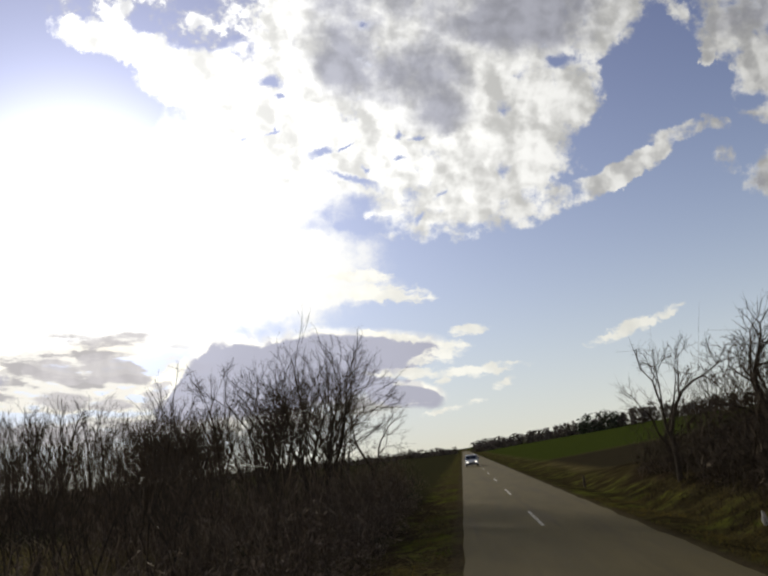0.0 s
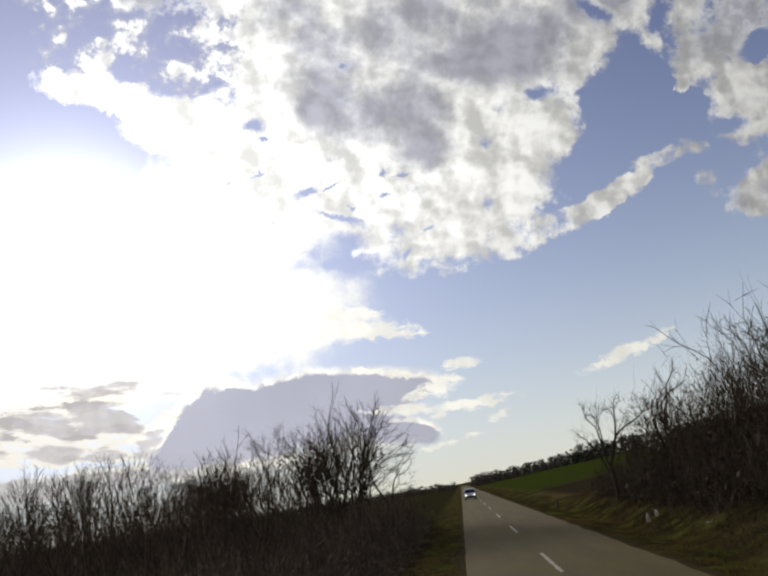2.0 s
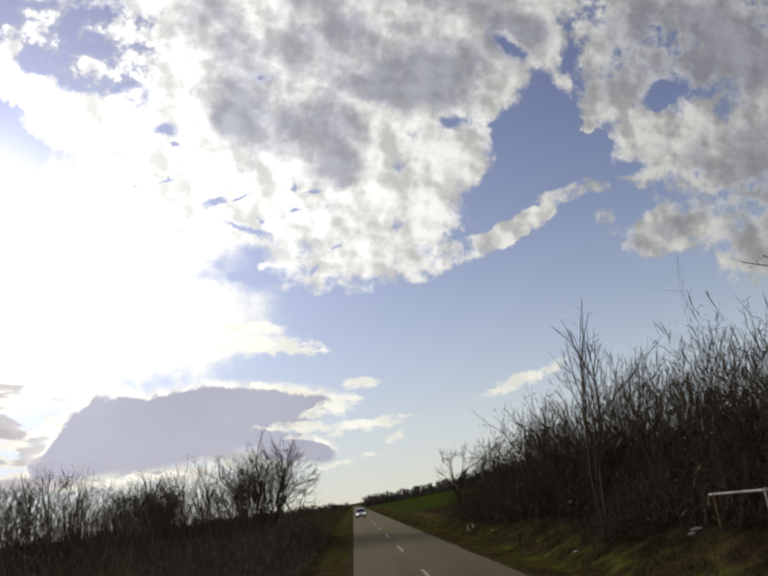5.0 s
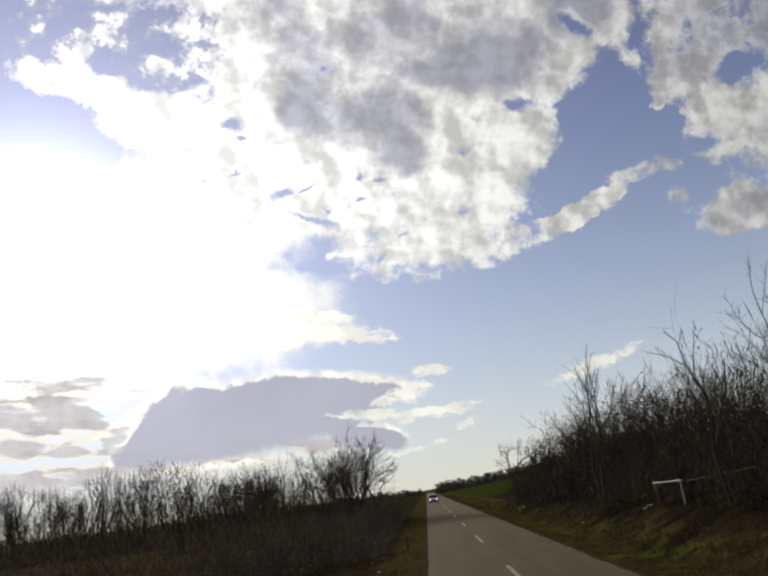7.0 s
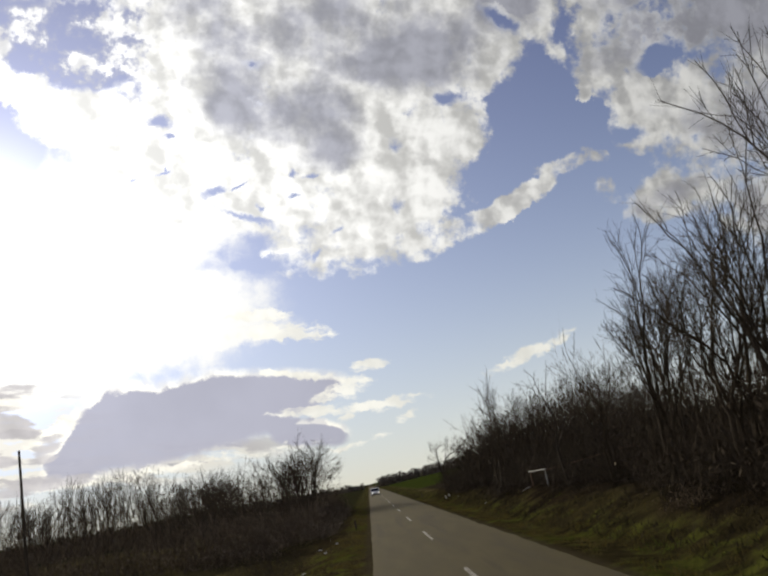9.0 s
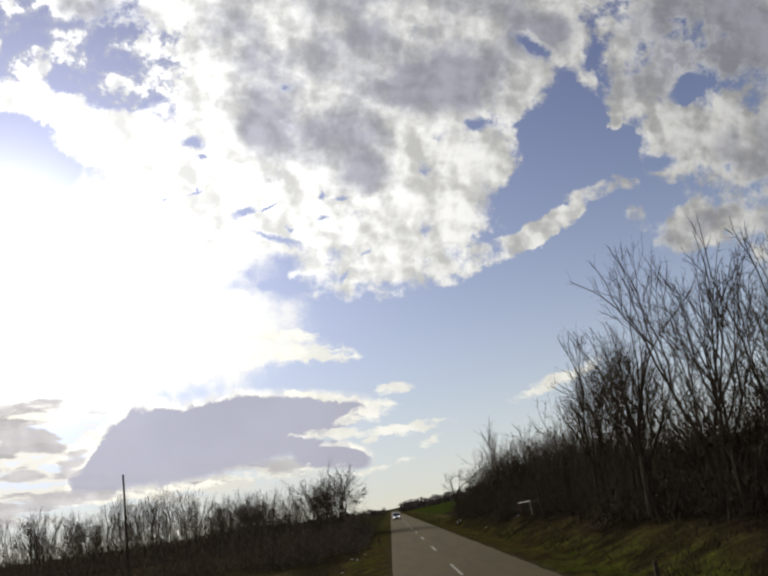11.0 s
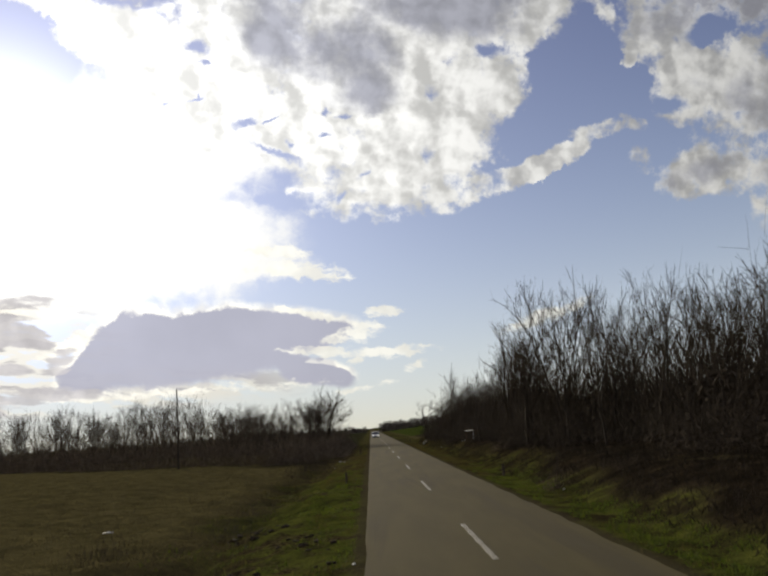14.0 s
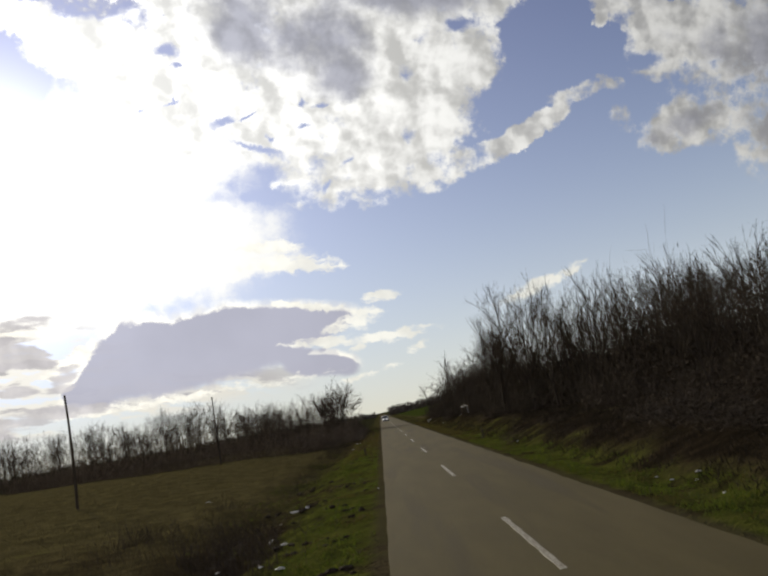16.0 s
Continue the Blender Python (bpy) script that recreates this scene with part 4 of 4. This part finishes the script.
def verge(name, x0, x1, count, label, seed, start=-112.0):
    """Tufted grass between two lines along the road."""
    rand = random.Random(seed)
    v, f = [], []
    for _ in range(count):
        y = start + (38.0 - start) * rand.random() ** 1.3
        x = rand.uniform(x0, x1)
        tuft = noise.noise((x * 1.4, y * 1.4, 2.0))
        if tuft < -0.25 + 0.5 * rand.random() - 0.25 or noise.noise((x * 0.9, y * 0.5, 8.0)) < (-0.04 if x < 0 else -0.16):
            continue
        if -2.0 > x > -7.0 and y > -16.0 and rand.random() < 0.8:
            continue
        if x < -2.7 and y < -78.0 and noise.noise((x * 0.5, y * 0.4, 1.0)) < 0.25:
            continue
        z = ground_z(x, y)
        h = 0.03 + 0.15 * rand.random() ** 2 * max(0.2, 0.7 + 1.3 * tuft)
        lean = Vector((rand.gauss(0, 0.07), rand.gauss(0, 0.07), h))
        a = rand.uniform(0, math.pi)
        side = Vector((math.cos(a), math.sin(a), 0)) * 0.012
        p = Vector((x, y, z - 0.01))
        base = len(v)
        v += [p - side, p + side, p + lean]
        f.append((base, base + 1, base + 2))
    tagged(new(name, mesh_of(name, v, f, GRASS)), label, "grass", kind="stuff")


def make_bank_weeds():
    rand = random.Random(33)
    v, f = [], []
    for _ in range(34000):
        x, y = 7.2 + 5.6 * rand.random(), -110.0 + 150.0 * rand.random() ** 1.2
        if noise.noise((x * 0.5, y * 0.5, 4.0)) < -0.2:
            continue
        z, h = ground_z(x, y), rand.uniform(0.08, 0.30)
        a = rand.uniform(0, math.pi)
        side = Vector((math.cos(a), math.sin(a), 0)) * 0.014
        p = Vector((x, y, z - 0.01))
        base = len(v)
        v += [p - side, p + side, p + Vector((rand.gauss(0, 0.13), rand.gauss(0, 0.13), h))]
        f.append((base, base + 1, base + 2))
    tagged(new("bank_weeds", mesh_of("bank_weeds", v, f, WITHERED)), "withered brown grass and leaves on the bank, darkened in colour", "grass", kind="stuff")


make_bank_weeds()


def make_field_grass():
    rand = random.Random(21)
    v, f = [], []
    for _ in range(40000):
        x, y = -4.0 - 34.0 * rand.random() ** 1.6, -108.0 + 108.0 * rand.random() ** 1.2
        if noise.noise((x * 0.35, y * 0.35, 12.0)) < -0.12:
            continue
        z, h = ground_z(x, y), rand.uniform(0.06, 0.24)
        a = rand.uniform(0, math.pi)
        side = Vector((math.cos(a), math.sin(a), 0)) * 0.009
        p = Vector((x, y, z - 0.01))
        base = len(v)
        v += [p - side, p + side, p + Vector((rand.gauss(0, 0.10), rand.gauss(0, 0.10), h))]
        f.append((base, base + 1, base + 2))
    tagged(new("field_grass", mesh_of("field_grass", v, f, STRAW)), "sparse dry straw-coloured grass on the fallow field", "grass", kind="stuff")


make_field_grass()
verge("verge_grass", -2.9, -0.58, 76000, "rough green grass on the narrow verge", 11)
verge("meadow_grass", -6.5, -2.8, 22000, "rough green and withered grass over the shallow ditch", 13)


def make_clods():
    rand = random.Random(44)
    bm = bmesh.new()
    while len(bm.verts) < 12 * 120:
        x, y = rand.uniform(-5.4, -1.0), rand.uniform(-96.0, -66.0)
        if noise.noise((x * 0.6, y * 0.35, 6.0)) < 0.02:
            continue
        made = bmesh.ops.create_icosphere(bm, subdivisions=1, radius=1.0)["verts"]
        wide, z = rand.uniform(0.05, 0.13), ground_z(x, y)
        turn = Matrix.Rotation(rand.uniform(0, 6.28), 3, "Z")
        for v in made:
            c = v.co * rand.uniform(0.75, 1.15)
            v.co = turn @ Vector((c.x * wide * 1.5, c.y * wide, c.z * wide * 0.62)) + Vector((x, y, z + wide * 0.2))
    tagged(part("soil_clods", bm, CLOD, None), "dark clods of soil scattered over the verge", "clods", kind="stuff")


make_clods()
verge("bank_grass", 5.5, 7.7, 74000, "rough green grass at the foot of the bank", 12)

verge("slope_grass", 7.6, 9.4, 8000, "patchy olive grass on the slope of the bank", 14, -58.0)

# ------------------------------------------------------------ poles and roadside things


def make_pole(x, y, top, bend, label):
    z = ground_z(x, y)
    w = Wood(int(abs(y) * 7))
    n = 8
    pts = [Vector((x + bend * math.sin(math.pi * k / n), y, z - 0.3 + (top - z + 0.3) * k / n)) for k in range(n + 1)]
    w.tube(pts, [0.10 - 0.035 * k / n for k in range(n + 1)], 9)
    w.f.append(tuple(range(len(w.v) - 9, len(w.v))))
    pole = new("utility_pole", w.mesh("utility_pole", POLE_WOOD))
    tagged(pole, label, "pole", "poles across the field")


make_pole(-19.0, -15.8, 7.9, 0.0, "weathered wooden pole standing before the tree belt")
make_pole(-19.7, -58.6, 7.3, 0.10, "weathered crooked wooden pole in the field")


def make_barrier():
    thing = new("pipe_barrier")
    za, zb = ground_z(9.8, -12.2), ground_z(10.3, -14.1)
    part("post", rod(bmesh.new(), (9.8, -12.2, za - 0.2), (9.8, -12.2, 1.8), 0.04, 0.04), RUST, thing, "rusty pipe post")
    part("post", rod(bmesh.new(), (10.3, -14.1, zb - 0.2), (10.3, -14.1, 1.86), 0.05, 0.05), PIPE, thing, "whitewashed pipe post")
    part("rail", rod(bmesh.new(), (9.75, -12.0, 1.77), (10.32, -14.2, 1.80), 0.035, 0.035), PIPE, thing)
    part("rail", rod(bmesh.new(), (10.3, -14.1, 1.72), (13.2, -22.0, 2.35), 0.025, 0.025), RUST, thing, "long thin rusty rail up the bank")
    tagged(thing, "old whitewashed pipe barrier on the grassy bank", "barrier")


make_barrier()


def crumple(name, x, y, lift, size, label, seed, group=""):
    rand = random.Random(seed)
    bm = bmesh.new()
    bmesh.ops.create_icosphere(bm, subdivisions=2, radius=1.0)
    for v in bm.verts:
        v.co *= 1 + 0.8 * noise.noise(v.co * 2.6 + Vector((seed * 3.1, 0, 0)))
        v.co = Vector((v.co.x * size[0], v.co.y * size[1], max(v.co.z, -0.5) * size[2] * (1 + 0.6 * noise.noise(v.co * 4.0))))
    me = bpy.data.meshes.new(name)
    bm.to_mesh(me)
    bm.free()
    me.materials.append(RAG)
    ob = new(name, me)
    ob.matrix_basis = pose(x, y, ground_z(x, y) + lift + 0.4 * size[2], 0, 0, rand.uniform(0, 360))
    tagged(ob, label, "litter", group)


crumple("plastic_sheet", 7.6, 22.7, 0.05, (0.09, 0.06, 0.20), "torn white plastic sheet caught in the scrub", 1)
crumple("plastic_bag", 7.9, 22.4, 0.1, (0.07, 0.07, 0.17), "torn white plastic bag caught in the scrub", 2)
SCRAPS = (
    (9.8, -10.5, 0.20), (9.5, -10.9, 0.14), (-3.9, -78.0, 0.24), (-3.2, -80.3, 0.20), (-3.9, -85.1, 0.22), (-4.0, -81.9, 0.08), (-3.2, -87.8, 0.14),
    (-9.9, -66.0, 0.20), (-3.4, -91.0, 0.08), (-4.8, -89.2, 0.08), (-2.7, -92.5, 0.12), (7.3, -90.8, 0.09), (7.1, -89.6, 0.07), (7.0, -88.7, 0.06),
    (7.1, -92.8, 0.08), (7.6, -90.2, 0.10), (-0.55, -79.2, 0.07), (-2.3, -14.3, 0.14), (-2.6, -20.7, 0.12), (-2.9, -8.9, 0.12), (-3.2, -15.8, 0.13),
    (-3.3, -26.1, 0.12), (7.4, -64.5, 0.10), (8.2, 16.0, 0.12), (7.9, -4.0, 0.12),
)
for k, (x, y, size) in enumerate(SCRAPS):
    crumple("litter", x, y, 0.005, (size * 0.9, size * 0.55, size * 0.28), "crumpled white litter lying in the verge grass", 10 + k, "scraps of litter")


def marker(x, y):
    bm = block(bmesh.new(), (0.12, 0.12, 0.75), (x, y, ground_z(x, y) + 0.27), 0.02)
    me = bpy.data.meshes.new("marker_post")
    bm.to_mesh(me)
    bm.free()
    me.materials.append(POLE_WOOD)
    tagged(new("marker_post", me), "short dark kilometre marker post in the verge", "post", "marker posts")


for x, y in ((6.9, 50.0), (-1.3, -6.2), (6.9, -53.0), (-1.5, -52.0)):
    marker(x, y)

# ------------------------------------------------------------ the car


def loft(sections):
    """Joins rings of equal length into one closed skin."""
    bm = bmesh.new()
    rings = [[bm.verts.new(p) for p in ring] for ring in sections]
    n = len(rings[0])
    for a, b in zip(rings, rings[1:]):
        for i in range(n):
            bm.faces.new((a[i], a[(i + 1) % n], b[(i + 1) % n], b[i]))
    bm.faces.new(rings[0][::-1])
    bm.faces.new(rings[-1])
    bmesh.ops.recalc_face_normals(bm, faces=bm.faces)
    return bm


def ring(y, half_low, half_high, low, high, corner=0.12):
    """A rounded box outline across the car at y; the nose points to -y."""
    pts = []
    for sx, top in ((1, 0), (1, 1), (-1, 1), (-1, 0)):
        half = half_high if top else half_low
        z = high if top else low
        inner_x, inner_z = sx * (half - corner), z + (-corner if top else corner)
        for k in range(4):
            a = math.pi / 2 * k / 3
            if (sx > 0) != bool(top):
                a = math.pi / 2 - a
            pts.append((inner_x + sx * corner * math.cos(a), y, inner_z + (1 if top else -1) * corner * math.sin(a)))
    return pts


def build_car(x, y):
    car = new("car")
    part("body", loft([ring(-1.98, 0.72, 0.70, 0.32, 0.72), ring(-1.90, 0.84, 0.80, 0.24, 0.86), ring(-1.5, 0.92, 0.88, 0.22, 0.96), ring(-1.02, 0.93, 0.90, 0.22, 1.05),
                       ring(0.0, 0.935, 0.92, 0.22, 1.06), ring(1.4, 0.93, 0.91, 0.22, 1.06), ring(1.9, 0.90, 0.86, 0.26, 1.02), ring(2.0, 0.82, 0.78, 0.34, 0.94)]), WHITE_PAINT, car)
    part("glasshouse", loft([ring(-1.06, 0.86, 0.84, 1.00, 1.10, 0.04), ring(-0.72, 0.86, 0.80, 1.00, 1.36, 0.06), ring(-0.36, 0.86, 0.76, 1.00, 1.60, 0.08),
                             ring(1.50, 0.86, 0.76, 1.00, 1.60, 0.08), ring(1.88, 0.84, 0.78, 1.00, 1.12, 0.05)]), GLASS, car, "dark tinted windows")
    part("roof", loft([ring(-0.46, 0.70, 0.68, 1.55, 1.62, 0.03), ring(-0.2, 0.80, 0.74, 1.53, 1.67, 0.05), ring(1.4, 0.80, 0.74, 1.53, 1.67, 0.05), ring(1.68, 0.76, 0.70, 1.50, 1.60, 0.04)]), WHITE_PAINT, car)
    for s in (-1, 1):
        part("pillar", rod(bmesh.new(), (s * 0.88, -1.06, 1.03), (s * 0.75, -0.36, 1.60), 0.045, 0.04, 8), WHITE_PAINT, car)
        part("pillar", rod(bmesh.new(), (s * 0.90, 0.30, 1.03), (s * 0.78, 0.34, 1.60), 0.05, 0.05, 8), WHITE_PAINT, car)
        part("pillar", rod(bmesh.new(), (s * 0.88, 1.78, 1.03), (s * 0.76, 1.52, 1.60), 0.08, 0.07, 8), WHITE_PAINT, car)
        part("headlight", loft([ring(-2.0, 0.10, 0.10, 0.62, 0.74, 0.04), ring(-1.88, 0.13, 0.13, 0.58, 0.78, 0.05)]), HEADLIGHT, car, "lit round headlight").location.x = s * 0.62
        mirror = block(bmesh.new(), (0.22, 0.12, 0.20), (s * 1.03, -0.80, 1.12), 0.05)
        part("mirror", mirror, BLACK_PLASTIC, car, "black side mirror")
        for yy in (-1.26, 1.38):
            wheel = part("wheel", rod(bmesh.new(), (s * 0.72, yy, 0.31), (s * 0.94, yy, 0.31), 0.21, 0.20, 20), STEEL, car)
            part("tyre", rod(bmesh.new(), (s * 0.74, yy, 0.31), (s * 0.925, yy, 0.31), 0.31, 0.30, 24), RUBBER, wheel)
    part("grille", block(bmesh.new(), (0.80, 0.06, 0.16), (0, -1.99, 0.50), 0.02), BLACK_PLASTIC, car, "dark lower grille")
    part("number_plate", block(bmesh.new(), (0.52, 0.03, 0.11), (0, -2.03, 0.40), 0.005), RAG, car)
    part("bumper", loft([ring(-2.06, 0.62, 0.62, 0.28, 0.46, 0.05), ring(-1.92, 0.86, 0.86, 0.26, 0.50, 0.06)]), BLACK_PLASTIC, car, "dark bumper strip")
    part("wiper", rod(bmesh.new(), (-0.45, -1.06, 1.12), (0.25, -0.90, 1.24), 0.012, 0.012, 6), BLACK_PLASTIC, car)
    car.location = (x, y, 0.0)
    tagged(car, "white compact people carrier with lit headlights driving on the road", "car")


build_car(1.15, 122.0)
